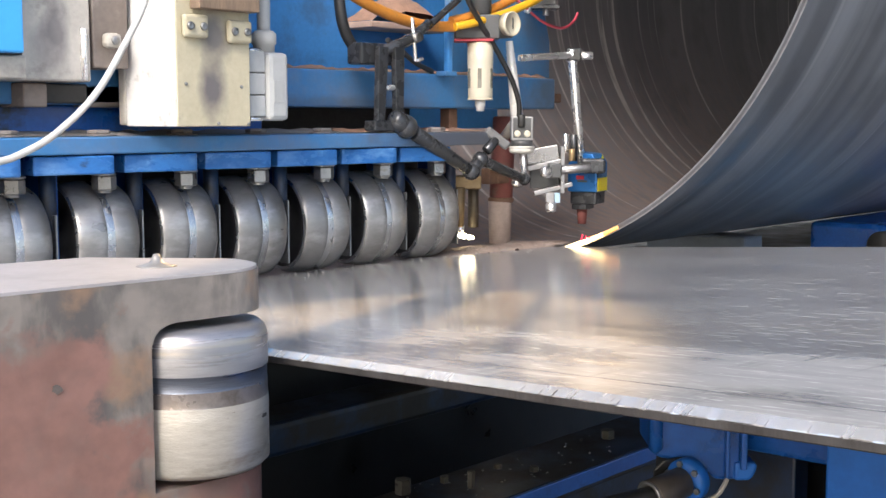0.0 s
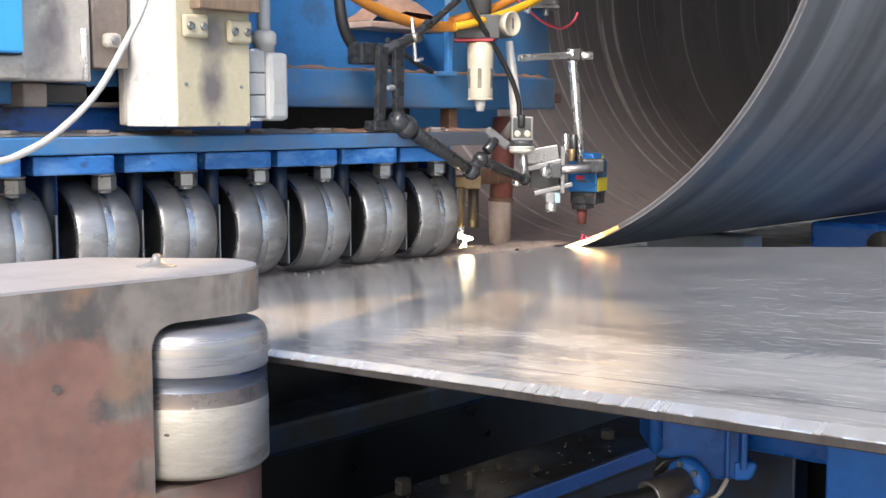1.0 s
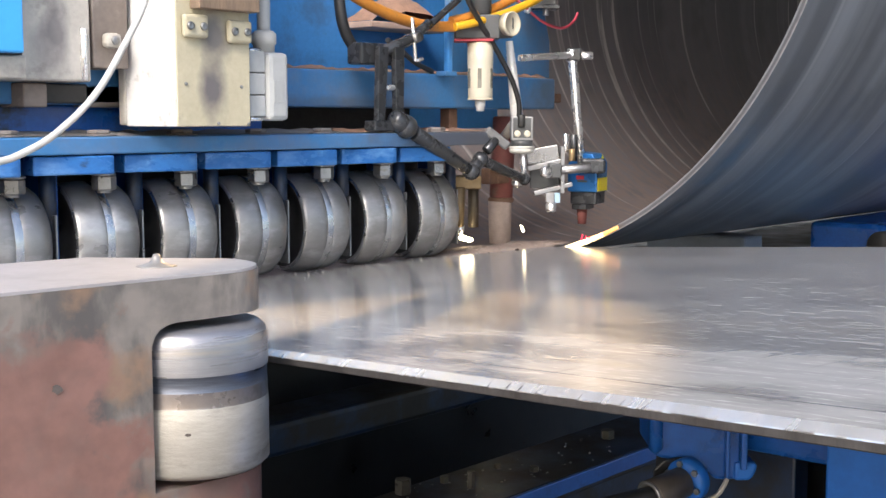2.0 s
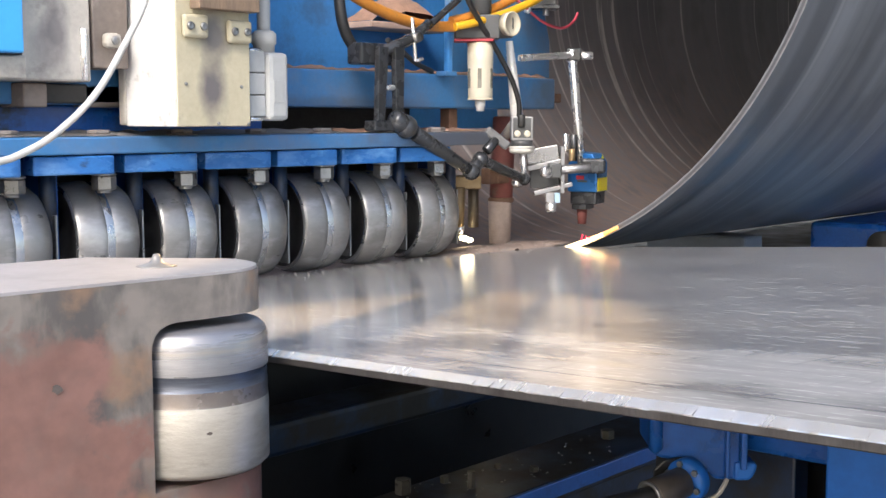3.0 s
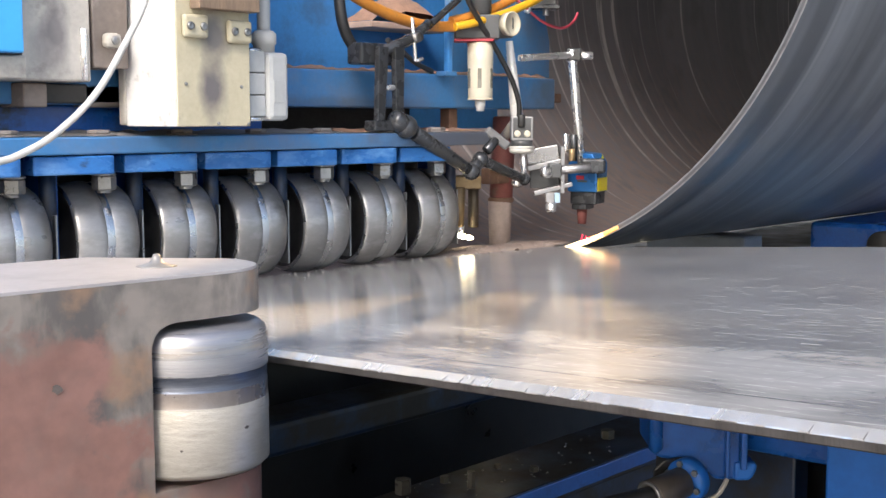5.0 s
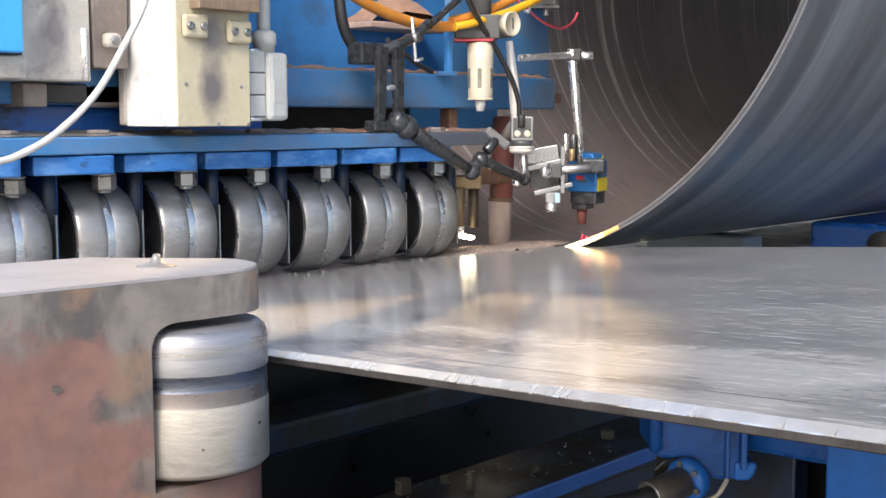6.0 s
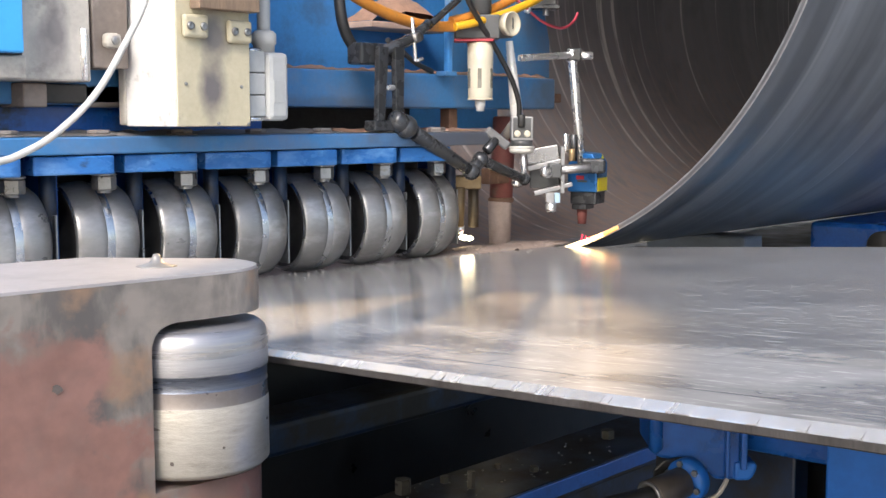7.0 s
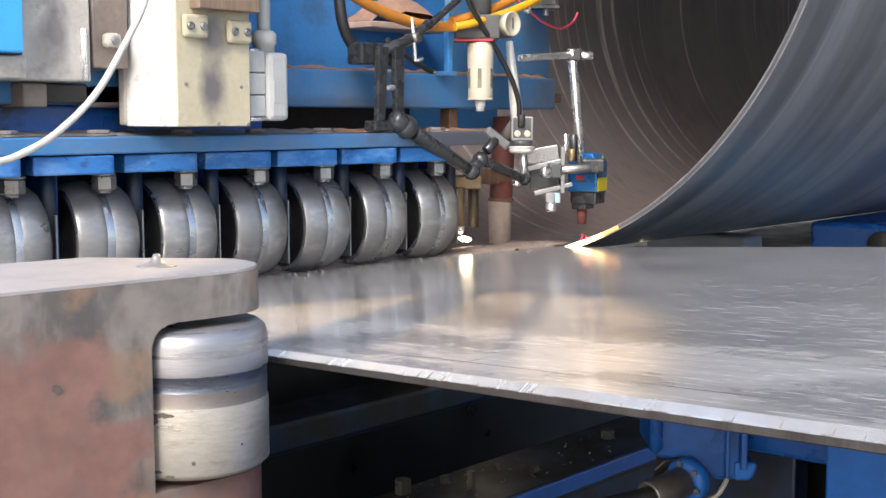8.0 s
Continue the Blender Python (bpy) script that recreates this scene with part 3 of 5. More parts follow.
def build_bracket(x):
    ob = thing("roller_bracket", "blue clamp block with a hanging bolt and nut over a roller", "bracket", None, "row of roller brackets")
    turn = pose(x - 0.012, -0.13, 0, 0, 0, -10.3)
    bm = prism(B(), [(-0.145, 0.0), (-0.012, 0.0), (-0.003, 0.003), (0.0, 0.012), (0.0, 0.2), (-0.145, 0.2)], 1.231, 1.263, "z", 0.003)
    bmesh.ops.transform(bm, matrix=turn, verts=bm.verts)
    part("clamp_block", bm, BLUE_WORN, ob)
    part("washer", rod(B(), (x, -0.07, 1.231), (x, -0.07, 1.226), 0.023), NUT_STEEL, ob)
    part("nut", hexagon(B(), (x, -0.07, 1.226), (x, -0.07, 1.200), 0.0215), NUT_STEEL, ob, "dull hexagonal steel nut")
    part("bolt_end", rod(B(), (x, -0.07, 1.202), (x, -0.07, 1.195), 0.0125), NUT_STEEL, ob)
    part("cheek_plate", box(B(), x + 0.097, x + 0.108, -0.030, 0.08, 1.045, 1.231, 0.002), BLUE_DEEP, ob)
    part("spindle", rod(B(), (x + 0.085, -0.035, 1.13), (x + 0.085, -0.035, 1.231), 0.015), BLUE_DARK, ob, "dark round spindle")
    part("keeper_plate", box(B(), x + 0.084, x + 0.088, -0.060, -0.030, 1.03, 1.16, 0.001), NUT_STEEL, ob, "thin bare steel keeper plate")
    return ob


def build_beam():
    ob = thing("roller_beam", "dusty blue steel beam carrying the row of rollers", "beam")
    bm = box(B(), -1.9, 0.30, -0.12, 0.22, 1.265, 1.295, 0.003)
    part("flange", bm, BEAM_BLUE, ob)
    # web of the blue beam, coloured near-black for the shade behind the rollers
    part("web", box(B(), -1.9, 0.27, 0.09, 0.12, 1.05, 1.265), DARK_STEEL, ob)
    return ob


build_hall()
strip = build_strip()
pipe = build_pipe()
rollers = [build_roller(ROLL_X + 0.018 + k * ROLL_STEP) for k in range(-6, 2)]
for k in range(-6, 2):
    build_bracket(ROLL_X + k * ROLL_STEP)
build_beam()


# ---- edge guide ----
GUIDE = Matrix((Vector((ACROSS.x, ACROSS.y, 0)).normalized(), Vector((FEED.x, FEED.y, 0)).normalized(), Vector((0, 0, 1)))).transposed().to_4x4()
GUIDE.translation = (-1.236, -0.99, 0)
GUIDE_R = 0.074


def build_guide_block():
    ob = thing("edge_guide", "heavy steel guide block with worn red primer", "guide block", GUIDE)
    left, slope = -0.0645, 0.0906

    def front(x):
        """The front face runs a little askew to the strip."""
        return -0.0470 + slope * x

    def plan(x0, grow=0.0):
        """The nose of the block from above: a rounded front corner and a slanting back."""
        f = front(0.005)
        nose = [(0.005, f), (0.018, f + 0.0012), (0.032, f + 0.004), (0.046, f + 0.010), (0.060, f + 0.021), (0.070, f + 0.036), (0.074, f + 0.055), (0.074, f + 0.080), (0.066, f + 0.095)]
        # round the corner off twice (each corner cut at a quarter of its sides)
        for _ in range(2):
            nose = [nose[0]] + [(p[0] + (q[0] - p[0]) * s, p[1] + (q[1] - p[1]) * s) for p, q in zip(nose, nose[1:]) for s in (0.25, 0.75)] + [nose[-1]]
        return [(x0, front(x0) - grow), *[(x + grow, y - (grow if y < 0 else 0)) for x, y in nose], (-0.046, 0.146 + grow), (x0, 0.135 + grow)]

    bm = prism(B(), plan(-0.6), 1.140, 1.180)
    prism(bm, plan(-0.6), 0.0, 0.984)
    prism(bm, [(-0.6, front(-0.6)), (left, front(left)), (left, 0.135), (-0.6, 0.135)], 0.984, 1.140)
    # the rounded corner is smooth
    for fc in bm.faces:
        fc.smooth = True
    bm.normal_update()
    for e in bm.edges:
        e.smooth = len(e.link_faces) == 2 and e.calc_face_angle(0.0) < 0.3
    part("block", bm, GUIDE_PAINT, ob)
    fillet = prism(B(), [(left - 0.001, 1.118), (left + 0.003, 1.129), (left + 0.009, 1.1355), (left + 0.018, 1.139), (left + 0.030, 1.1405), (left - 0.001, 1.1405)], front(left) - 0.0003, -0.02, "y")
    for v in fillet.verts:
        v.co.y += slope * (v.co.x - left) if v.co.y < -0.03 else 0.0
    part("fillet", fillet, GUIDE_PAINT, ob, "rounded upper corner of the slot")
    part("ground_top", prism(B(), plan(-0.6, -0.0012), 1.1802, 1.183), GUIDE_TOP, ob, "bare ground steel top face")
    part("slot_back", box(B(), left, 0.02, 0.080, 0.10, 0.985, 1.139), DARK_STEEL, ob)
    part("weld_cone", lathe(B(), [(0, 0), (0, 0.020), (0.0012, 0.015), (0.004, 0.007), (0.009, 0.004), (0.012, 0.003), (0.012, 0)], 24,
                           Matrix.Translation((-0.020, 0.030, 1.183)) @ pose(0, 0, 0, 0, -90, 0)), WELD_GREY, ob, "small cone of weld metal")
    n = 11
    ragged = [(-0.1555 + 0.0055 * (0.6 + 0.5 * random.random()) * math.cos(2 * math.pi * k / n), 1.0955 + 0.0045 * (0.6 + 0.5 * random.random()) * math.sin(2 * math.pi * k / n)) for k in range(n)]
    part("paint_chip", prism(B(), ragged, front(-0.1555) - 0.0012, front(-0.1555) + 0.0008, "y"), RUST_DARK, ob, "dark chip in the paint")
    return ob


def build_guide_roller():
    turn = Matrix.Translation(GUIDE.translation + Vector((0, 0, 0.992)))
    ob = thing("guide_roller", "upright steel edge roller, worn bright with a dark blue ring", "roller", turn)
    up = pose(0, 0, 0, 0, -90, 0)
    r = GUIDE_R
    part("lower_face", lathe(B(), [(0, 0), (0, r - 0.006), (0.006, r), (0.060, r), (0.068, r - 0.0004)], 64, up), ROLL_PALE, ob, "pale worn steel face")
    part("dark_ring", lathe(B(), [(0.083, r - 0.0008), (0.085, r - 0.0014), (0.095, r - 0.0014), (0.098, r)], 64, up), ROLL_BLUED, ob, "dark blue heat-tinted ring")
    part("worn_ring", lathe(B(), [(0.068, r - 0.0004), (0.070, r - 0.0008), (0.083, r - 0.0008)], 64, up), ROLL_BROWN, ob, "brownish rubbed ring")
    part("upper_face", lathe(B(), [(0.098, r), (0.126, r), (0.134, r - 0.0025), (0.139, r - 0.008), (0.139, 0)], 64, up), ROLL_BRIGHT, ob, "polished upper face")
    def worn_patch(az, z, wide, high):
        """A ragged dark patch that hugs the roller's face."""
        bm_ = B()
        n = 12
        lower, upper = [], []
        for k in range(n + 1):
            a = radians(az) + wide / r * (k / n - 0.5)
            bulge = math.sin(math.pi * k / n) ** 0.5 * high / 2
            for row, s in ((lower, -1), (upper, 1)):
                row.append(bm_.verts.new(((r + 0.0004) * math.cos(a), (r + 0.0004) * math.sin(a), z + s * bulge * (0.5 + 0.6 * random.random()))))
        for k in range(n):
            bm_.faces.new((lower[k], lower[k + 1], upper[k + 1], upper[k]))
        return bm_

    for az, z, wide, high in ((112.8, 0.018, 0.004, 0.005), (91, 0.063, 0.024, 0.006), (84, 0.058, 0.012, 0.008), (96, 0.006, 0.010, 0.003), (86, 0.010, 0.012, 0.004), (150, 0.030, 0.003, 0.003),
                              (-60, 0.050, 0.014, 0.005), (-20, 0.022, 0.004, 0.004), (30, 0.055, 0.012, 0.004), (200, 0.045, 0.006, 0.004)):
        part("worn_patch", worn_patch(az, z, wide, high), RUST_DARK, ob, "dark pitted patch on the roller")
    return ob


RUST_DARK = material("dark_pitted_steel", (0.13, 0.11, 0.10), (0.06, 0.05, 0.045), 0.6, 0.2, 60, bump=0.4)
WELD_GREY = material("grey_weld_metal", (0.30, 0.29, 0.28), (0.2, 0.19, 0.18), 0.5, 0.3, 40)
ROLL_PALE = material("pale_worn_roll_steel", (0.58, 0.56, 0.51), (0.42, 0.39, 0.345), 0.38, 0.5, 9, (1, 1, 4), 0.3, grime=(0.34, 0.30, 0.26), amount=0.40, grime_scale=9, fine=55)
ROLL_BRIGHT = material("bright_rubbed_roll_steel", (0.34, 0.34, 0.36), (0.19, 0.19, 0.21), 0.34, 0.62, 7, (0.5, 0.5, 9), 0.15, grime=(0.40, 0.35, 0.28), amount=0.35, grime_scale=6)
ROLL_BROWN = material("rubbed_brown_roll_steel", (0.33, 0.30, 0.29), (0.22, 0.195, 0.19), 0.33, 0.7, 9, grime=(0.13, 0.11, 0.10), amount=0.3, grime_scale=15)
ROLL_BLUED = material("blued_roll_steel", (0.20, 0.22, 0.27), (0.07, 0.08, 0.11), 0.30, 0.8, 9, (0.5, 0.5, 8))
build_guide_block()
guide_roller = build_guide_roller()



def facing(x, y, z, turn=0.0):
    """A pose whose -y side looks out over the strip to the open side of the hall."""
    return pose(x, y, z, 0, 0, -48.0 + turn)


# ---- blue frame over the beam ----
def build_upper_frame():
    ob = thing("machine_frame", "blue welded steel frame, dusty, over the roller beam", "machine frame")
    part("front_beam", box(B(), -1.9, 0.66, -0.02, 0.10, 1.350, 1.430, 0.005), FRAME_BLUE, ob)
    part("back_plate", box(B(), -0.62, 0.64, 0.16, 0.185, 1.30, 2.1), BLUE, ob)
    part("post", box(B(), 0.200, 0.216, -0.052, -0.036, 1.430, 1.585, 0.004), BLUE, ob, "narrow upright blue plate")
    outline = [(0.30, 1.434), (0.700, 1.434), (0.70, 1.53), (0.665, 1.64), (0.64, 2.05), (0.30, 2.05)]
    part("side_plate", prism(B(), outline, 0.03, 0.05, "y", 0.002), BLUE_DUSTY, ob)
    part("lower_body", box(B(), -1.9, -0.30, 0.02, 0.2, 1.297, 1.350, 0.004), BLUE_DEEP, ob)
    # dark block fills the shaded gap under the front beam
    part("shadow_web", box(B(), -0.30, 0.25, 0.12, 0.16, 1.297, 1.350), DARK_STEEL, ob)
    part("end_stub", box(B(), 0.662, 0.715, 0.0, 0.03, 1.368, 1.392, 0.003), RUST, ob, "short rusty end bracket")
    part("hanger", box(B(), 0.262, 0.292, 0.0, 0.03, 1.296, 1.35, 0.002), RUST, ob, "rusty hanger bar")
    part("post_foot", box(B(), 0.190, 0.232, -0.052, -0.022, 1.424, 1.436, 0.003), BLUE_DUSTY, ob)
    part("ledge", box(B(), 0.06, 0.33, 0.06, 0.16, 1.535, 1.550, 0.003), PALE_DUST, ob, "dust-covered ledge")
    part("corner_web", prism(B(), [(-0.55, 1.43), (-0.36, 1.43), (-0.55, 1.9)], 0.10, 0.12, "y"), BLUE, ob)
    # heap of scale on the ledge
    bm = B()
    n = 14
    vs = [[bm.verts.new((0.065 + 0.26 * i / n, 0.062 + 0.096 * j / 6,
                         1.551 + 0.062 * math.sin(math.pi * min(1, max(0, i / n))) ** 0.7 * (0.35 + 0.65 * math.sin(math.pi * j / 6)) + 0.007 * random.random() * (0 < i < n)))
           for j in range(7)] for i in range(n + 1)]
    for i in range(n):
        for j in range(6):
            bm.faces.new((vs[i][j], vs[i + 1][j], vs[i + 1][j + 1], vs[i][j + 1])).smooth = True
    solid("scale_heap", bm, RUST_DUST, "heap of red-brown mill scale on the blue ledge", "scale heap", kind="stuff")
    # thin spill of scale along beam tops
    for name, x0, x1, y0, y1, z in (("scale_dust", -0.3, 0.64, -0.012, 0.03, 1.4315), ("scale_dust", -0.16, 0.29, -0.10, 0.12, 1.2965), ("grey_dust", -1.8, -0.17, -0.10, 0.12, 1.2965)):
        bm = B()
        n = 60
        a = [bm.verts.new((x0 + (x1 - x0) * i / n, y0 + 0.012 * random.random(), z)) for i in range(n + 1)]
        b = [bm.verts.new((x0 + (x1 - x0) * i / n, (y0 + y1) / 2, z + 0.003 + 0.007 * random.random())) for i in range(n + 1)]
        c = [bm.verts.new((x0 + (x1 - x0) * i / n, y1, z)) for i in range(n + 1)]
        for p, q in ((a, b), (b, c)):
            for i in range(n):
                bm.faces.new((p[i], p[i + 1], q[i + 1], q[i])).smooth = True
        rusty = name == "scale_dust"
        solid(name, bm, RUST_DUST if rusty else GREY_DUST, "thin red-brown mill scale lying on the steel" if rusty else "thin grey mill dust lying on the beam", "dust", kind="stuff")


def build_top_bolts():
    """Bolt heads lying along the top of the roller beam."""
    first = thing("beam_bolt", "flat grey hexagonal bolt head on the roller beam", "bolt", pose(-0.93, -0.085, 1.2955), "bolts on the beam")
    part("head", hexagon(B(), (0, 0, 0.003), (0, 0, 0.011), 0.021), DUSTY_NUT, first)
    part("washer", rod(B(), (0, 0, 0), (0, 0, 0.003), 0.03), DUSTY_NUT, first)
    for k in range(1, 7):
        copy_thing(first, pose(-0.93 + k * ROLL_STEP, -0.085, 1.2955, 0, 0, 17 * k))


def build_left_cabinet():
    ob = thing("control_cabinet", "dusty grey sheet-metal housing with a bright blue panel", "cabinet")
    part("body", box(B(), -1.7, -0.775, -0.10, 0.25, 1.388, 2.1, 0.004), SMOKED, ob)
    part("gasket", box(B(), -1.7, -0.911, -0.116, -0.1005, 1.4275, 2.1, 0.001), DARK_STEEL, ob, "dark rubber gasket")
    part("blue_panel", box(B(), -1.7, -0.920, -0.14, -0.101, 1.430, 2.1, 0.004), BLUE_BRIGHT, ob, "bright sky-blue cover panel")
    part("ledge", box(B(), -1.7, -0.905, -0.118, -0.101, 1.390, 1.427, 0.003), SHEET_GREY, ob)
    part("rolled_edge", rod(B(), (-0.790, -0.102, 1.39), (-0.790, -0.102, 1.478), 0.006), CHROME, ob, "bright worn edge")
    part("column", box(B(), -0.770, -0.700, -0.10, 0.10, 1.412, 2.1, 0.003), STAIN, ob, "brown-grey stained steel column")
    lug = part("lug", box(B(), -0.757, -0.727, -0.125, -0.101, 1.446, 1.472, 0.008), SHEET_GREY, ob)
    part("screw", rod(B(), (-0.742, -0.122, 1.459), (-0.742, -0.129, 1.459), 0.008), NUT_STEEL, lug)
    for k, (x0, x1, z0) in enumerate(((-0.88, -0.83, 1.345), (-0.83, -0.74, 1.352), (-0.74, -0.66, 1.346))):
        part("underside_bracket", box(B(), x0, x1 - 0.006, -0.06 + 0.02 * k, 0.02, z0, 1.386, 0.003), STAIN if k != 1 else DARK_STEEL, ob)


def build_drive_box():
    ob = thing("drive_housing", "cream enamelled housing, scorched, with a chalky side painted sunlit white", "housing")
    x0, x1, y0, y1, z0, z1 = -0.688, -0.527, -0.22, -0.052, 1.312, 2.0
    part("front_panel", box(B(), x0 + 0.002, x1, y0, y0 + 0.012, z0, z1, 0.002), CREAM_BURNT, ob, "cream panel with dark scorch marks")
    part("side_panel", box(B(), x0 - 0.002, x0 + 0.010, y0 + 0.002, y1 - 0.022, z0, z1, 0.002), WHITE_SIDE, ob, "chalky side panel, its sunlit brightness put into the paint")
    part("rough_edge", box(B(), x0 - 0.004, x0 + 0.012, y1 - 0.021, y1, z0 + 0.002, z1, 0.004), SHEET_GREY, ob, "flaking grey edge strip")
    part("core", box(B(), x0 + 0.012, x1 - 0.004, y0 + 0.014, y1 - 0.004, z0 + 0.006, z1), DARK_STEEL, ob)
    for lx, lz in ((-0.651, 1.483), (-0.556, 1.478)):
        lug = part("mounting_lug", box(B(), lx - 0.026, lx + 0.026, y0 - 0.013, y0 - 0.001, lz - 0.020, lz + 0.020, 0.0055), CREAM, ob)
        for s in (-0.014, 0.014):
            part("screw", lathe(B(), [(0, 0), (0, 0.0075), (0.004, 0.0065), (0.004, 0.003), (0.002, 0)], 16, along((lx + s, y0 - 0.0125, lz), (lx + s, y0 - 0.05, lz))), NUT_STEEL, lug)
    part("timber_pad", box(B(), x0 + 0.030, x1, y0 - 0.030, y0 - 0.002, 1.512, 1.62, 0.002), TIMBER, ob, "scorched brown timber pad")
    for sx, sz in ((-0.668, 1.385), (-0.548, 1.382), (-0.60, 1.317), (-0.533, 1.316)):
        part("rivet", rod(B(), (sx, y0 + 0.001, sz), (sx, y0 - 0.003, sz), 0.003, seg=10), NUT_STEEL, ob)
    plug = thing("cable_connector", "pale grey plastic industrial plug with gland and conduit", "connector")
    for k in range(3):
        part("base_block", box(B(), -0.526, -0.479, -0.205, -0.135, 1.330 + 0.040 * k, 1.368 + 0.040 * k, 0.002), PLASTIC, plug)
    part("hood", box(B(), -0.478, -0.430, -0.215, -0.130, 1.322, 1.447, 0.009), PLASTIC, plug)
    part("label_recess", box(B(), -0.468, -0.446, -0.2165, -0.2145, 1.355, 1.395, 0.0004), PLASTIC, plug)
    part("gland", lathe(B(), [(0, 0), (0, 0.020), (0.016, 0.021), (0.018, 0.024), (0.036, 0.024), (0.042, 0.017), (0.042, 0)], 10, along((-0.454, -0.172, 1.446), (-0.454, -0.172, 1.6))), CABLE_WHITE, plug, "white ribbed cable gland")
    part("conduit", hose(B(), [(-0.454, -0.172, 1.486), (-0.452, -0.17, 1.56), (-0.447, -0.16, 1.65), (-0.44, -0.14, 1.8)], 0.0125), PLASTIC, plug)
    for z in (1.325, 1.449):
        part("latch_screw", rod(B(), (-0.512, -0.20, z), (-0.486, -0.20, z), 0.004, seg=10), CHROME, plug)


# ---- hoses and cables ----
def build_hoses():
    def run(name, pts, r, mat, label, cat="hose"):
        solid(name, hose(B(), pts, r), mat, label, cat)
    run("white_cable", [(-0.86, -0.40, 1.62), (-0.872, -0.41, 1.54), (-0.885, -0.42, 1.495), (-0.917, -0.42, 1.439), (-0.971, -0.42, 1.361), (-1.035, -0.42, 1.306), (-1.087, -0.42, 1.279), (-1.13, -0.42, 1.267), (-1.25, -0.42, 1.25), (-1.5, -0.4, 1.24)],
        0.0050, CABLE_WHITE, "white cable hanging in front of the housings", "cable")
    run("orange_hose", [(-0.20, -0.03, 1.66), (-0.13, -0.05, 1.60), (-0.075, -0.06, 1.572), (-0.003, -0.06, 1.552), (0.088, -0.06, 1.537), (0.15, -0.062, 1.535), (0.20, -0.07, 1.537)], 0.0125, ORANGE, "dirty orange hose sagging over the frame")
    run("yellow_hose", [(0.185, -0.085, 1.535), (0.23, -0.10, 1.545), (0.278, -0.10, 1.556), (0.373, -0.10, 1.582), (0.472, -0.10, 1.616), (0.58, -0.09, 1.66)], 0.0095, YELLOW, "bright yellow air hose")
    run("orange_hose", [(0.187, -0.072, 1.549), (0.24, -0.082, 1.562), (0.33, -0.085, 1.588), (0.44, -0.08, 1.63)], 0.0105, ORANGE, "dirty orange hose beside the yellow one")
    run("black_hose", [(-0.148, -0.02, 1.68), (-0.150, -0.05, 1.60), (-0.145, -0.06, 1.525), (-0.118, -0.06, 1.482), (-0.08, -0.06, 1.465)], 0.012, RUBBER, "black rubber hose behind the arm clamp")
    run("black_cable", [(0.17, -0.11, 1.66), (0.200, -0.11, 1.598), (0.245, -0.11, 1.547), (0.308, -0.11, 1.484), (0.362, -0.11, 1.420), (0.391, -0.11, 1.366), (0.401, -0.103, 1.322)], 0.0062, RUBBER, "black cable running down to the small camera", "cable")
    run("thin_black_hose", [(0.02, -0.03, 1.50), (0.07, -0.02, 1.482), (0.13, -0.01, 1.455), (0.19, -0.01, 1.435)], 0.006, RUBBER, "thin black hose behind the frame post")
    run("steel_tube", [(0.09, -0.09, 1.53), (0.13, -0.09, 1.557), (0.20, -0.085, 1.60), (0.26, -0.08, 1.64)], 0.008, BLACK, "dark grey tube slanting behind the hoses", "tube")
    run("red_wire", [(0.44, -0.02, 1.64), (0.48, -0.05, 1.607), (0.55, -0.05, 1.574), (0.62, -0.05, 1.559), (0.665, -0.05, 1.563), (0.70, -0.05, 1.582), (0.715, -0.05, 1.602)], 0.0036, PINK, "loose pink-red wire end", "wire")


# ---- air filter, arm, camera, laser ----
def build_air_filter():
    ob = thing("air_filter", "ivory plastic air filter bowl with a pressure gauge", "air filter", facing(0.282, -0.08, 1.505))
    up = pose(0, 0, 0, 0, -90, 0)
    part("bowl", lathe(B(), [(-0.132, 0), (-0.132, 0.0275), (-0.126, 0.029), (-0.060, 0.030), (-0.05, 0.0305), (-0.002, 0.031), (0.0, 0.026), (0.0, 0)], 36, up), IVORY, ob)
    for a in (-62, -5, 58):
        m = pose(0, 0, 0, 0, 0, a)
        part("sight_slot", box(B(), -0.0045, 0.0045, -0.0312, -0.0285, -0.108, -0.062, 0.001, m), SLOT, ob, "dark slot with clear glass")
    part("rim", lathe(B(), [(-0.136, 0), (-0.136, 0.030), (-0.131, 0.0305), (-0.131, 0)], 36, up), IVORY, ob)
    part("drain", lathe(B(), [(-0.162, 0), (-0.162, 0.0095), (-0.152, 0.0105), (-0.150, 0.0125), (-0.136, 0.012), (-0.136, 0)], 16, up), GLOSS_WHITE, ob)
    part("head", box(B(), -0.062, 0.045, -0.03, 0.04, 0.006, 0.062, 0.004), DARK_GREY, ob, "dark grey valve head")
    part("collar", box(B(), -0.062, 0.030, -0.033, 0.036, 0.0, 0.006, 0.001), RED, ob, "red plastic collar")
    part("neck", rod(B(), (0, 0, 0.062), (0, 0, 0.20), 0.026), DARK_GREY, ob)
    part("side_port", rod(B(), (0.03, 0, 0.034), (0.075, -0.01, 0.036), 0.027), DARK_GREY, ob)
    g = part("gauge", lathe(B(), [(0, 0), (0, 0.026), (0.016, 0.0285), (0.020, 0.0285), (0.021, 0.025), (0.0195, 0.0245), (0.0195, 0)], 32, along((0.060, -0.02, 0.040), (0.090, -0.05, 0.040))), IVORY, ob, "small round pressure gauge with a pale dial")
    m = along((0.060, -0.02, 0.040), (0.090, -0.05, 0.040))
    part("needle", box(B(), 0.0197, 0.0206, -0.002, 0.002, -0.012, 0.014, 0.0002, m), DARK_GREY, g)


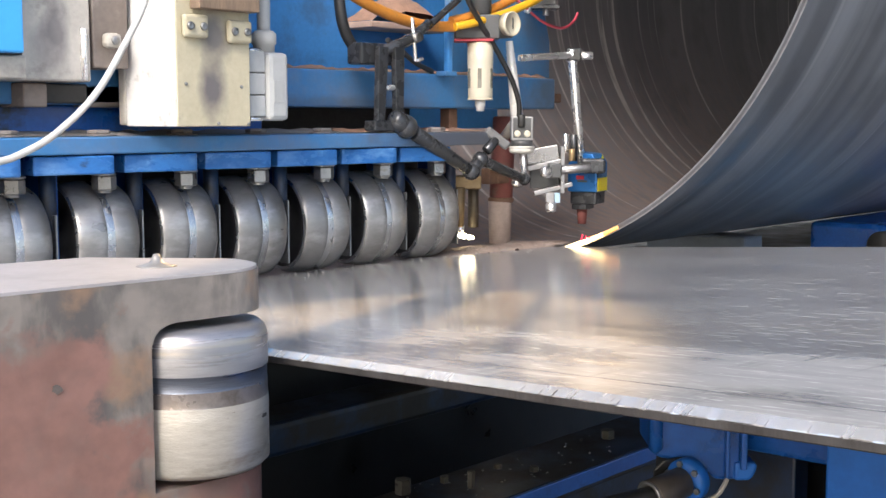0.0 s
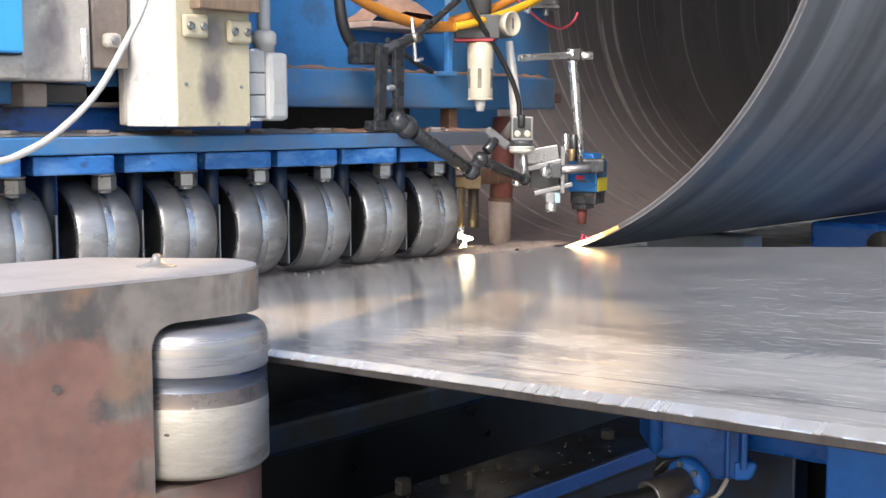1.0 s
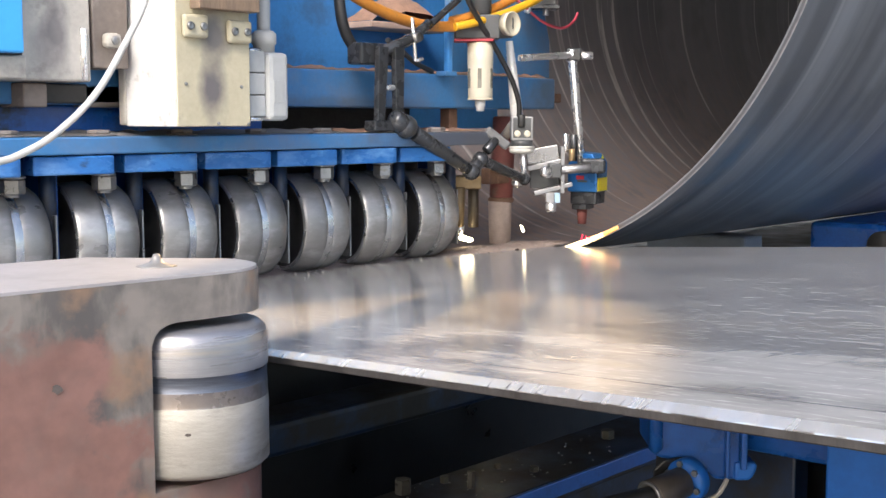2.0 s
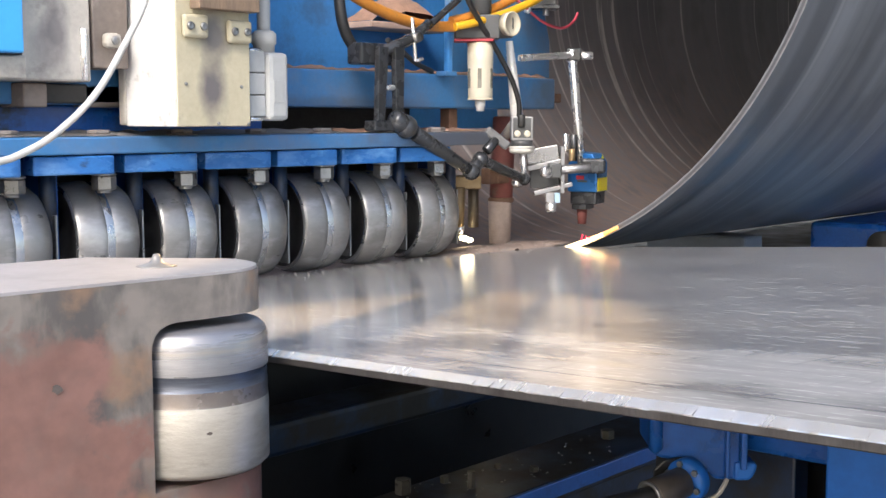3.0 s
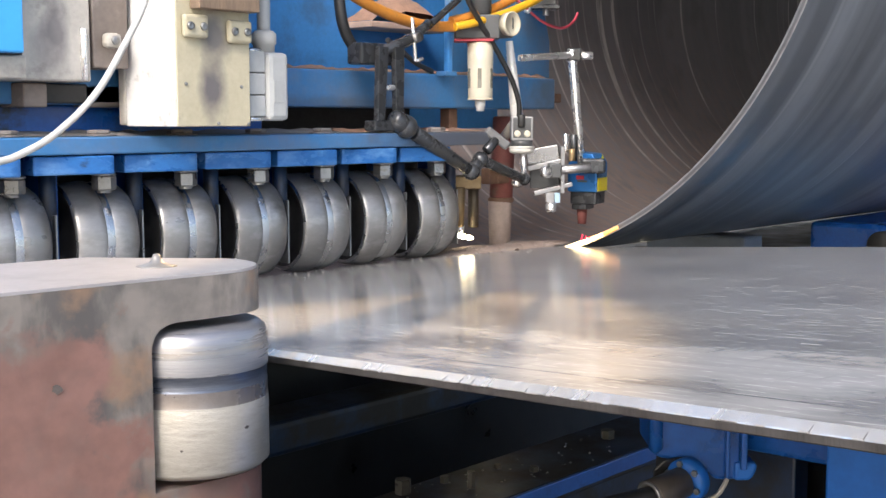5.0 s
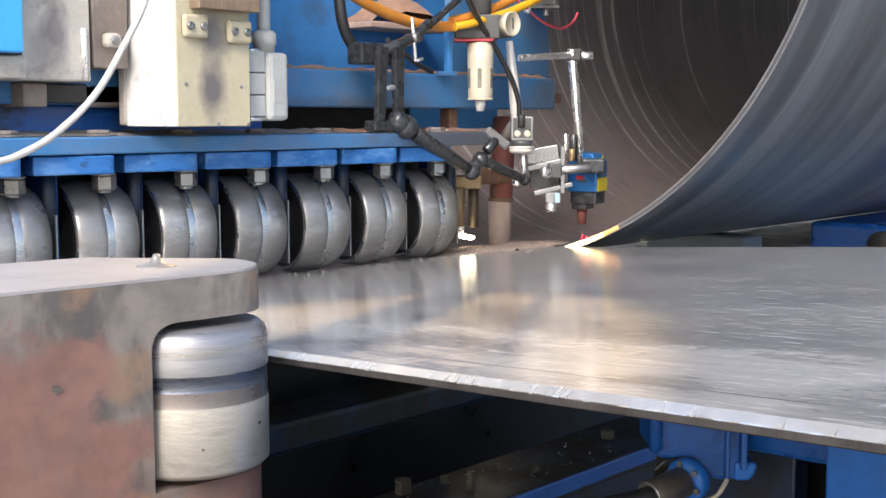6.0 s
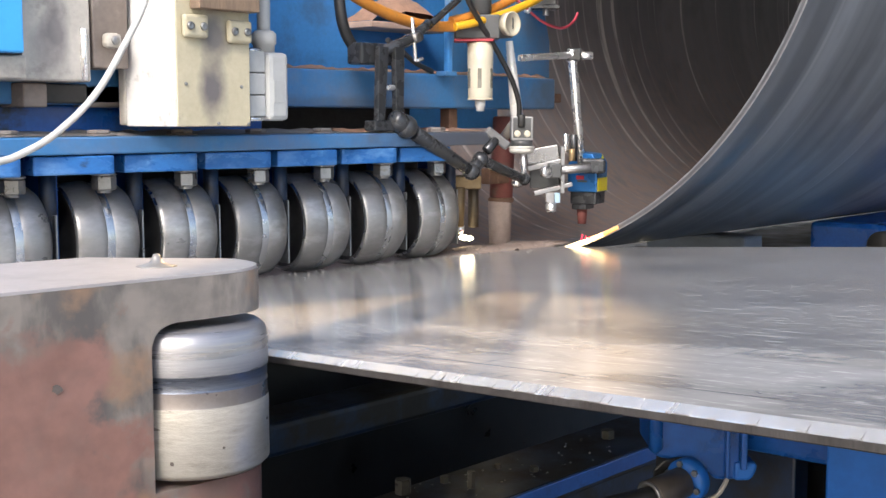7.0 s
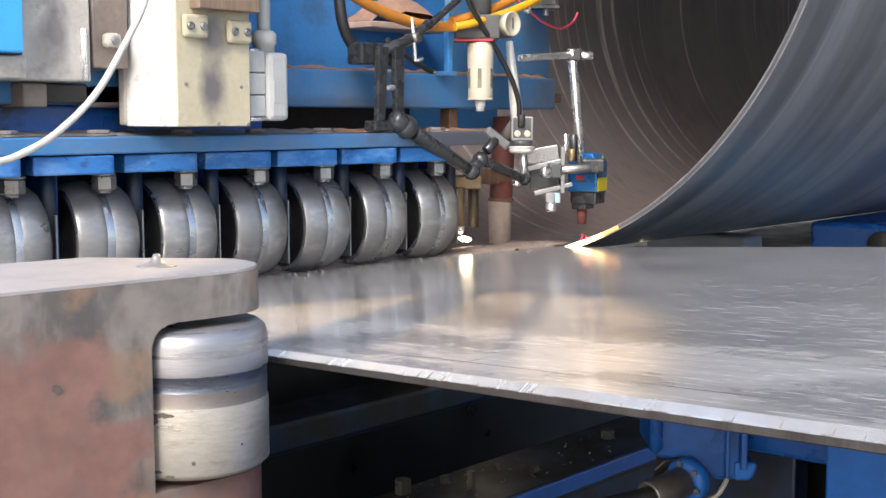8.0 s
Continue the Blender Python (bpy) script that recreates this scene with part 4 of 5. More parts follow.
def build_valve():
    ob = thing("solenoid_valve", "dark grey solenoid valve block above the gauge", "valve", facing(0.545, -0.05, 1.60))
    part("body", box(B(), -0.036, 0.042, -0.03, 0.04, 0.008, 0.12, 0.003), DARK_GREY, ob)
    part("base_plate", box(B(), -0.044, 0.050, -0.034, 0.042, 0.0, 0.008, 0.001), BLACK, ob)
    part("fitting", rod(B(), (0.018, -0.01, 0.002), (0.018, -0.01, -0.016), 0.009), NUT_STEEL, ob, "small steel hose fitting")
    part("elbow", ball(B(), (-0.030, -0.03, -0.004), 0.010), CHROME, ob)
    part("elbow_pipe", rod(B(), (-0.030, -0.03, -0.002), (-0.060, -0.03, 0.004), 0.007), CHROME, ob)


def build_arm():
    ob = thing("articulated_arm", "black jointed holding arm with clamp and wing knob", "holding arm")
    part("clamp", box(B(), -0.130, -0.015, -0.10, -0.055, 1.440, 1.486, 0.006), BLACK, ob)
    part("clamp_bar", rod(B(), (-0.06, -0.10, 1.470), (0.050, -0.10, 1.508), 0.013), BLACK, ob)
    part("clamp_bar", rod(B(), (0.03, -0.095, 1.500), (0.095, -0.088, 1.538), 0.011), BLACK, ob)
    for x, lean in ((-0.078, -0.010), (-0.030, 0.0)):
        bm = prism(B(), [(x - 0.016, 1.478), (x + 0.014, 1.478), (x + 0.010 + lean, 1.315), (x - 0.012 + lean, 1.315)], -0.118, -0.104, "y", 0.002)
        part("flat_bar", bm, BLACK, ob)
    part("spreader", rod(B(), (-0.075, -0.11, 1.392), (-0.028, -0.11, 1.392), 0.006), CHROME, ob)
    part("foot", box(B(), -0.115, -0.03, -0.125, -0.09, 1.300, 1.322, 0.004), BLACK, ob)
    part("screw_handle", rod(B(), (0.026, -0.10, 1.545), (0.024, -0.112, 1.450), 0.0042, seg=10), CHROME, ob, "thin bright screw handle")
    part("screw_handle", rod(B(), (0.022, -0.112, 1.452), (0.044, -0.115, 1.456), 0.0045, seg=10), CHROME, ob)
    part("screw_hub", rod(B(), (0.028, -0.118, 1.502), (0.024, -0.085, 1.500), 0.011), NUT_STEEL, ob)
    a, b, c, d, e = (-0.058, -0.12, 1.330), (-0.022, -0.125, 1.308), (0.203, -0.12, 1.204), (0.236, -0.12, 1.231), (0.402, -0.12, 1.179)
    part("shoulder", rod(B(), a, b, 0.021, 0.024, round_=0.006), BLACK, ob)
    part("ball_joint", ball(B(), b, 0.0265), BLACK, ob)
    mid = tuple(Vector(b).lerp(Vector(c), 0.12))
    part("upper_rod", rod(B(), mid, c, 0.0175, 0.0135), BLACK, ob)
    part("ball_joint", ball(B(), c, 0.0205), BLACK, ob)
    part("ball_joint", ball(B(), d, 0.0195), BLACK, ob)
    part("link", rod(B(), c, d, 0.015), BLACK, ob)
    part("lower_rod", rod(B(), d, e, 0.0125, 0.0115), BLACK, ob)
    part("ball_joint", ball(B(), e, 0.0155), BLACK, ob)
    k0, k1 = Vector((0.250, -0.125, 1.250)), Vector((0.280, -0.13, 1.276))
    part("knob_stem", rod(B(), k0, k1, 0.012), BLACK, ob)
    m = Matrix.Translation((0.285, -0.13, 1.279)) @ facing(0, 0, 0) @ pose(0, 0, 0, 0, 38, 0)
    part("wing_knob", box(B(), -0.033, 0.033, -0.012, 0.012, -0.010, 0.012, 0.005, m), GREY_KNOB, ob, "grey plastic wing knob")


def build_camera_head():
    ob = thing("inspection_camera", "small aluminium inspection camera with a white lens ring", "camera", facing(0.416, -0.10, 1.245))
    part("case", box(B(), -0.027, 0.027, -0.02, 0.025, 0.028, 0.086, 0.002), ALUMINIUM, ob)
    part("face_plate", box(B(), -0.022, 0.022, -0.0215, -0.0195, 0.034, 0.082, 0.0005), DARK_GREY, ob)
    part("cable_gland", rod(B(), (-0.002, -0.023, 0.090), (-0.002, -0.022, 0.060), 0.009), RUBBER, ob)
    for x in (-0.012, 0.012):
        part("screw", lathe(B(), [(0, 0), (0, 0.0085), (0.003, 0.0075), (0.003, 0.003), (0.0015, 0)], 16, along((x, -0.021, 0.044), (x, -0.05, 0.044))), IVORY, ob, "brass cross-head screw")
    up = pose(0, 0, 0, 0, -90, 0)
    part("black_collar", lathe(B(), [(0.014, 0), (0.014, 0.027), (0.029, 0.027), (0.029, 0)], 32, up), DARK_GREY, ob)
    part("lens_ring", lathe(B(), [(-0.004, 0), (-0.004, 0.024), (0.0, 0.030), (0.006, 0.031), (0.008, 0.029), (0.010, 0.032), (0.014, 0.031), (0.014, 0)], 36, up), CABLE_WHITE, ob, "white lens ring")
    part("stem", rod(B(), (0.004, 0, -0.004), (0.006, 0, -0.062), 0.008), CHROME, ob)
    part("stem_nut", hexagon(B(), (0.006, 0, -0.062), (0.006, 0, -0.078), 0.012), CHROME, ob)


def build_sensor_bracket():
    ob = thing("sensor_bracket", "bolted aluminium bracket of plates and clamps", "bracket", facing(0.525, -0.10, 1.20))
    part("plate", box(B(), -0.048, 0.034, 0.0, 0.014, 0.018, 0.056, 0.002, pose(0, 0, 0, 0, -10, 0)), ALUMINIUM, ob)
    part("plate", box(B(), -0.052, 0.044, -0.004, 0.020, 0.004, 0.018, 0.002, pose(0, 0, 0, 0, -12, 0)), ALUMINIUM, ob)
    part("plate", box(B(), -0.050, 0.050, -0.008, 0.022, -0.058, -0.046, 0.002, pose(0, 0, 0, 0, -14, 0)), ALUMINIUM, ob)
    part("upright", box(B(), 0.030, 0.040, -0.02, 0.025, -0.060, 0.056, 0.001), ALUMINIUM, ob)
    part("dark_core", box(B(), -0.044, 0.030, 0.015, 0.045, -0.050, 0.040, 0.002), DARK_GREY, ob)
    part("clamp", box(B(), -0.002, 0.030, -0.040, 0.0, -0.022, 0.014, 0.003), DARK_GREY, ob)
    part("clamp_screw", rod(B(), (-0.013, -0.035, -0.006), (-0.004, -0.05, -0.006), 0.015, seg=24), CHROME, ob)
    part("cross_rod", rod(B(), (0.02, -0.02, -0.003), (0.105, -0.02, 0.004), 0.012), ALUMINIUM, ob)
    part("blue_shim", box(B(), 0.016, 0.030, -0.012, 0.010, -0.085, -0.060, 0.001), PALE_BLUE, ob, "pale blue shim")
    part("lower_block", box(B(), -0.006, 0.016, -0.010, 0.012, -0.085, -0.060, 0.002), ALUMINIUM, ob)
    part("lock_knob", lathe(B(), [(0, 0), (0, 0.010), (0.008, 0.014), (0.022, 0.013), (0.026, 0.008), (0.026, 0)], 16, along((0.008, 0, -0.084), (0.008, 0, -0.2))), CHROME, ob, "bright round locking knob")
    part("joint", ball(B(), (-0.062, -0.01, -0.024), 0.017), ALUMINIUM, ob)
    part("joint", ball(B(), (-0.078, 0.01, -0.034), 0.015), CHROME, ob)
    part("needle_valve", rod(B(), (0.044, 0, 0.04), (0.044, 0, 0.088), 0.007), CHROME, ob)
    part("needle_valve", rod(B(), (0.064, 0, 0.02), (0.064, 0, 0.086), 0.009), BLACK, ob)
    part("brass_fitting", rod(B(), (0.058, -0.012, 0.02), (0.058, -0.012, 0.05), 0.008), BRASS, ob)


def build_laser():
    ob = thing("laser_sensor", "blue laser seam sensor with a yellow label", "laser sensor", facing(0.668, -0.12, 1.178, -28))
    body = prism(B(), [(-0.040, -0.040), (0.040, -0.040), (0.040, 0.036), (0.026, 0.058), (-0.020, 0.062), (-0.040, 0.030)], -0.038, 0.040, "y", 0.003)
    part("case", body, LASER_BLUE, ob)
    part("logo_mark", box(B(), -0.016, 0.006, -0.0396, -0.038, -0.008, 0.002, 0.0003), RED, ob, "small red mark")
    part("logo_mark", box(B(), -0.012, 0.014, -0.0396, -0.038, -0.015, -0.010, 0.0003), DARK_GREY, ob)
    part("warning_label", box(B(), 0.0398, 0.0412, -0.032, 0.036, -0.038, -0.004, 0.0003), LABEL_YELLOW, ob, "yellow warning label")
    tri = prism(B(), [(-0.012, 0.040), (0.014, 0.040), (0.001, 0.056)], 0.0402, 0.0412, "x")
    part("warning_triangle", tri, LABEL_YELLOW, ob, "yellow warning triangle")
    part("window_housing", box(B(), -0.034, 0.036, -0.034, 0.036, -0.072, -0.040, 0.003), BLACK, ob)
    part("window_housing", box(B(), -0.030, 0.010, -0.034, 0.026, -0.086, -0.072, 0.003), BLACK, ob)
    part("nozzle", lathe(B(), [(0, 0), (0, 0.014), (0.012, 0.013), (0.040, 0.011), (0.040, 0)], 20, along((-0.012, -0.004, -0.085), (-0.012, -0.004, -0.3))), RED_BROWN, ob, "dull red nozzle")
    st = thing("sensor_stand", "chromed rods joined by a black cross clamp", "stand")
    part("upright_rod", rod(B(), (0.592, -0.12, 1.500), (0.640, -0.12, 1.205), 0.0115), CHROME, st)
    part("cross_rod", rod(B(), (0.395, -0.11, 1.471), (0.640, -0.12, 1.489), 0.0085), CHROME, st)
    part("cross_clamp", box(B(), -0.026, 0.010, -0.018, 0.018, -0.014, 0.018, 0.004, facing(0.608, -0.125, 1.484)), BLACK, st)
    part("clamp_screw", rod(B(), (0.612, -0.135, 1.484), (0.634, -0.155, 1.484), 0.010), CHROME, st)
    part("lower_clamp", box(B(), -0.030, 0.030, -0.022, 0.022, -0.018, 0.020, 0.007, facing(0.628, -0.165, 1.205)), BLACK, st)


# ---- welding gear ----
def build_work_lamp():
    """A warm halogen lamp over the weld, out of view, on an added bracket of the machine; its light shows on the strip.
    """
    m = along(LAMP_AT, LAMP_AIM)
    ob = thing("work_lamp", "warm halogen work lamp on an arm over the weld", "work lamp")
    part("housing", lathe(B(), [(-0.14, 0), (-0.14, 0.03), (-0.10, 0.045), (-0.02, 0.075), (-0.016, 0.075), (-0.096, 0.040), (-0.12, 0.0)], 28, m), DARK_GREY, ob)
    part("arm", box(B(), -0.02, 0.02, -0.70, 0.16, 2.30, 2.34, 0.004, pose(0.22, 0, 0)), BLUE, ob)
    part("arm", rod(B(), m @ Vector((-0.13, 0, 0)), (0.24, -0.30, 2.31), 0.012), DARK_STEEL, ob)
    # bar, wire and flap are added out of view only to shape the light
    part("hanger_bar", box(B(), -0.0105, 0.0175, -0.002, 0.002, 1.62, 2.32, 0.001, pose(0.048, -0.4755, 0, 0, 0, 116)), NUT_STEEL, ob, "unseen flat bar added to cut a dark wedge in the lamp light")
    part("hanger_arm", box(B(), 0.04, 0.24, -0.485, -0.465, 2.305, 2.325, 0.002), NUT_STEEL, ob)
    part("lead", rod(B(), (0.0664, -0.5074, 1.62), (0.0664, -0.5074, 2.30), 0.0021, seg=10), RUBBER, ob, "unseen thin wire added to cut a dark line in the lamp light")
    part("barn_door", box(B(), -0.027, 0.027, -0.0015, 0.0015, 1.78, 2.12, 0.001, pose(LAMP_AT.x - 0.0580, LAMP_AT.y - 0.0815, 0, 0, 0, 144.6)), DARK_GREY, ob, "unseen dark flap added to trim the lamp light")
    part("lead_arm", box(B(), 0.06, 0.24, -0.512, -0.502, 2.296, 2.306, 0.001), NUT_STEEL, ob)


def build_torch():
    ob = thing("welding_torch", "smoke-stained brass welding torch under the beam end", "welding torch")
    part("holder", box(B(), -0.050, 0.042, -0.02, 0.03, -0.016, 0.018, 0.003, facing(0.388, 0.06, 1.165)), BRASS, ob)
    part("tube", rod(B(), (0.364, 0.058, 1.155), (0.364, 0.058, 1.055), 0.017, 0.013), BRASS, ob)
    part("tube", rod(B(), (0.420, 0.058, 1.155), (0.420, 0.058, 1.050), 0.014), DARK_BRASS, ob)
    part("nozzle", lathe(B(), [(0, 0), (0, 0.012), (0.014, 0.011), (0.022, 0.007), (0.022, 0)], 18, along((0.368, 0.058, 1.058), (0.368, 0.058, 0.9))), CHROME, ob)
    part("plate", box(B(), 0.321, 0.348, 0.072, 0.080, 1.02, 1.155, 0.001), BRASS, ob)
    rc = thing("flux_pipe", "rust-coated upright flux pipe standing on the seam", "pipe")
    part("lower_tube", rod(B(), (0.518, 0.05, 0.993), (0.518, 0.05, 1.115), 0.028, 0.031), FLUX_COAT, rc, "dust-coated lower tube")
    part("clamp_band", rod(B(), (0.522, 0.05, 1.108), (0.522, 0.05, 1.122), 0.034), RUST, rc)
    part("upper_tube", rod(B(), (0.522, 0.05, 1.12), (0.535, 0.05, 1.33), 0.030), RED_BROWN, rc, "red-brown painted upper tube")
    part("white_tube", rod(B(), (0.418, -0.085, 1.318), (0.384, -0.085, 1.512), 0.0165, 0.009), GLOSS_WHITE, rc, "glossy white feed tube")
    part("feed_neck", rod(B(), (0.50, 0.03, 1.27), (0.417, -0.085, 1.324), 0.012), CABLE_WHITE, rc)
    part("bracket", box(B(), 0.44, 0.52, 0.02, 0.05, 1.16, 1.20, 0.003), RUST, rc)


def build_glow():
    """The weld between the coming strip and the wound edge, still yellow-hot."""
    def edge(th, out, over):
        a = PIPE_EDGE + PIPE_LEAD * PIPE_R * th + over
        r = PIPE_R + out
        return PIPE @ Vector((a, r * math.sin(th), -r * math.cos(th)))
    seam = thing("hot_weld_seam", "yellow-white glowing weld seam at the pipe edge", "weld seam")
    for lo, hi, mat, name, label in ((SEAM - 0.054, SEAM - 0.040, HOT_TAIL, "cooling_tail", "orange cooling stretch of the seam"),
                                     (SEAM - 0.040, SEAM - 0.026, HOT_MID, "yellow_stretch", "yellow-hot stretch of the seam"), (SEAM - 0.026, SEAM, HOT, "hot_core", "white-hot pool of the seam")):
        part(name, seam_piece(edge, lo, hi, 1.0 - 11.0 * (SEAM - hi), 1.0 - 11.0 * (SEAM - lo)), mat, seam, label)
    m = Matrix.Translation((0.418, -0.296, 1.043)) @ facing(0, 0, 0)
    ob = thing("laser_line", "three short red laser stripes beside the weld", "laser line", m)
    for k in range(3):
        part("stripe", box(B(), -0.0012 + 0.0085 * k - 0.012, 0.0012 + 0.0085 * k - 0.012, -0.001, 0.001, -0.007, 0.007, 0, pose(0, 0, 0, 0, 14, 0)), LASER_RED, ob)


def seam_piece(edge, lo, hi, full, thin):
    bm = B()
    n = 14
    rows = []
    for k in range(n + 1):
        t = k / n
        th = (lo + (hi - lo) * t) * math.pi
        w = 0.0095 * (thin + (full - thin) * t) * (0.8 + 0.2 * random.random()) * min(1.0, 0.35 + 10 * (SEAM * math.pi - th))
        rows.append([bm.verts.new(edge(th, PIPE_WALL * 0.5 + s * w, -0.003 - 0.004 * c)) for s, c in ((-1, 0), (0, 1), (1, 0), (0.8, -1), (-0.8, -1))])
    for p, q in zip(rows, rows[1:]):
        for k in range(5):
            bm.faces.new((p[k], p[(k + 1) % 5], q[(k + 1) % 5], q[k])).smooth = True
    bm.faces.new(rows[0]), bm.faces.new(rows[-1])
    bmesh.ops.recalc_face_normals(bm, faces=bm.faces)
    return bm


def build_flux_heap():
    """Loose welding flux lying round the torch and the flux pipe."""
    bm = B()
    nx, ny = 44, 26
    rows = []
    for i in range(nx + 1):
        row = []
        for j in range(ny + 1):
            u, v = 2 * i / nx - 1, 2 * j / ny - 1
            x, y = 0.44 + 0.26 * u, -0.005 + 0.13 * v
            d = math.hypot(u, v)
            rise = 0.013 * max(0.0, 1 - d * d) ** 0.8 * (0.75 + 0.5 * noise.noise(Vector((x * 22, y * 22, 1.3)))) + 0.0035 * random.random() * (d < 0.97)
            row.append(bm.verts.new((x, y, 1.0 - 0.0051 * x - 0.0836 * y - 0.0012 + rise)))
        rows.append(row)
    for i in range(nx):
        for j in range(ny):
            if math.hypot(2 * (i + 0.5) / nx - 1, 2 * (j + 0.5) / ny - 1) < 1.0:
                bm.faces.new((rows[i][j], rows[i + 1][j], rows[i + 1][j + 1], rows[i][j + 1]))
    loose = [v for v in bm.verts if not v.link_faces]
    bmesh.ops.delete(bm, geom=loose, context="VERTS")
    solid("flux_heap", bm, FLUX, "brown-grey heap of loose welding flux on the strip", "flux heap", kind="stuff")


def build_crumbs():
    """Crumbs of scale strewn along the rollers' line of contact."""
    bm = B()
    for k in range(120):
        x, y = random.uniform(-0.75, 0.35), -abs(random.gauss(0.06, 0.055)) - 0.03
        s = random.uniform(0.0012, 0.0032)
        bmesh.ops.create_icosphere(bm, subdivisions=1, radius=s, matrix=Matrix.Translation((x, y, 1.0 - 0.0051 * x - 0.0836 * y + 0.4 * s)) @ Matrix.Diagonal((1, 1, 0.6, 1)))
    solid("scale_crumbs", bm, CRUMB, "pale crumbs of mill scale along the rollers", "crumbs", kind="stuff")


def build_arc():
    core = thing("weld_arc", "small white-hot welding arc under the torch", "welding arc", pose(0.370, 0.046, 1.028))
    bm = B()
    for p, r in (((0, 0, 0), 0.0075), ((0.009, -0.010, -0.003), 0.0065), ((-0.007, 0.007, 0.001), 0.0055), ((0.014, -0.015, -0.003), 0.005)):
        ball(bm, p, r, 12)
    for v in bm.verts:
        v.co += Vector((random.uniform(-1, 1), random.uniform(-1, 1), random.uniform(-1, 1))) * 0.0007
    part("fire_ball", bm, ARC, core)
    flames = []
    for k in range(7):
        h = 0.135 - 0.010 * abs(k - 3) + 0.012 * random.random()
        ob = thing("weld_flame", "leaping yellow tongue of weld fire", "flame", pose(0.368 + 0.0095 * (k - 3), 0.046 - 0.0105 * (k - 3), 0.985 - h), "weld flames")
        prof = [(0, 0), (0.0, 0.012), (h * 0.12, 0.018), (h * 0.3, 0.018), (h * 0.5, 0.0145), (h * 0.65, 0.012), (h * 0.8, 0.0075), (h * 0.92, 0.003), (h, 0)]
        bm = lathe(B(), prof, 18, pose(0, 0, 0, 0, -90, 0))
        for v in bm.verts:
            f = 0.004 * math.sin(60 * v.co.z + 2 * k)
            v.co += Vector((f, -f, 0)) + Vector((random.uniform(-1, 1), random.uniform(-1, 1), 0)) * 0.0015
        part("tongue", bm, FLARE, ob)
        flames.append((ob, h))
    sparks = []
    for k in range(4):
        ob = thing("weld_spark", "tiny white-hot flying weld spark", "spark", pose(0.38, 0.04, 0.93), "weld sparks")
        part("ember", rod(B(), (0, 0, -0.010 if k else -0.034), (0, 0, 0.010 if k else 0.034), 0.0035 if k else 0.0045, 0.002, seg=8), ARC, ob)
        sparks.append(ob)
    return core, flames, sparks


# ---- under the strip and behind it ----
GLAND_MAT = material("brown_oily_steel", (0.12, 0.10, 0.085), (0.055, 0.048, 0.042), 0.42, 0.4, 16)


def build_under():
    ob = thing("feed_drive", "blue cast gear housing with hydraulic cylinder under the strip", "gear housing")
    X0, Y0 = -0.66, -1.20
    m = facing(X0, Y0, 0.0)

    def piece(name, bm, mat, label="", on=None):
        bmesh.ops.transform(bm, matrix=m, verts=bm.verts)
        return part(name, bm, mat, on or ob, label)

    piece("casting", prism(B(), [(-0.046, 0.928), (-0.048, 1.02), (0.066, 1.02), (0.066, 0.8905), (0.034, 0.8905), (0.024, 0.902), (0.004, 0.910), (-0.022, 0.916), (-0.036, 0.918)], -0.02, 0.06, "y", 0.005), BLUE_DEEP)
    piece("lug", rod(B(), (-0.040, -0.024, 0.925), (-0.040, -0.024, 1.02), 0.0085, round_=0.006), BLUE_DEEP)

    piece("rib", box(B(), 0.044, 0.0495, -0.028, 0.06, 0.895, 1.02, 0.002), BLUE_DEEP)
    piece("rib", box(B(), 0.0625, 0.070, -0.030, 0.06, 0.905, 1.02, 0.002), BLUE_DEEP)
    piece("lobe", prism(B(), [(0.056, 0.914), (0.070, 0.914), (0.084, 0.912), (0.083, 0.903), (0.079, 0.895), (0.0745, 0.8905), (0.056, 0.8905)], -0.024, 0.02, "y", 0.004), BLUE_CLEAN)
    # flat black plate stands for the shaded hollow round the gland
    piece("recess_plate", prism(B(), [(-0.042, 0.86), (-0.042, 0.905), (-0.030, 0.917), (-0.008, 0.921), (0.006, 0.914), (0.012, 0.900), (0.012, 0.86)], -0.026, -0.021, "y", 0.002), BLACK_SHADE, "black plate painted as the shaded recess round the gland")
    fl = piece("flange", rod(B(), (0.004, -0.030, 0.897), (-0.010, -0.044, 0.896), 0.0265, seg=36), BLUE_CLEAN)
    way = Vector((-0.014, -0.014, -0.001)).normalized()
    side = way.cross(Vector((0, 0, 1))).normalized()
    for k in range(6):
        a = radians(60 * k + 20)
        c = Vector((-0.010, -0.044, 0.896)) + 0.0215 * (math.cos(a) * side + math.sin(a) * Vector((0, 0, 1)))
        piece("bolt", hexagon(B(), c, c + 0.004 * way, 0.0042), NUT_STEEL, "", fl)
    piece("gland", rod(B(), (-0.010, -0.044, 0.896), (-0.054, -0.076, 0.889), 0.0185, seg=32), GLAND_MAT, "brown oily steel gland")
    piece("gland_ring", lathe(B(), [(0, 0.0125), (0, 0.0175), (0.003, 0.0190), (0.004, 0.015), (0.001, 0.0125)], 32, along((-0.054, -0.076, 0.889), (-0.098, -0.108, 0.882))), NUT_STEEL, "worn bright ring")
    piece("piston_rod", rod(B(), (-0.052, -0.075, 0.889), (-0.32, -0.16, 0.852), 0.0115), DARK_STEEL)
    piece("oil_sheet", hose(B(), [(0.026, -0.02, 0.866), (0.036, -0.024, 0.874), (0.043, -0.024, 0.884), (0.048, -0.02, 0.892)], 0.003, 8), SHEET_GREY, "pale drip sheet")
    fr = thing("feed_stand", "blue welded frame carrying the strip feed", "machine frame")
    part("upright", box(B(), -0.642, -0.45, -1.75, -1.372, 0.0, 1.03, 0.004), BLUE_CLEAN, fr)
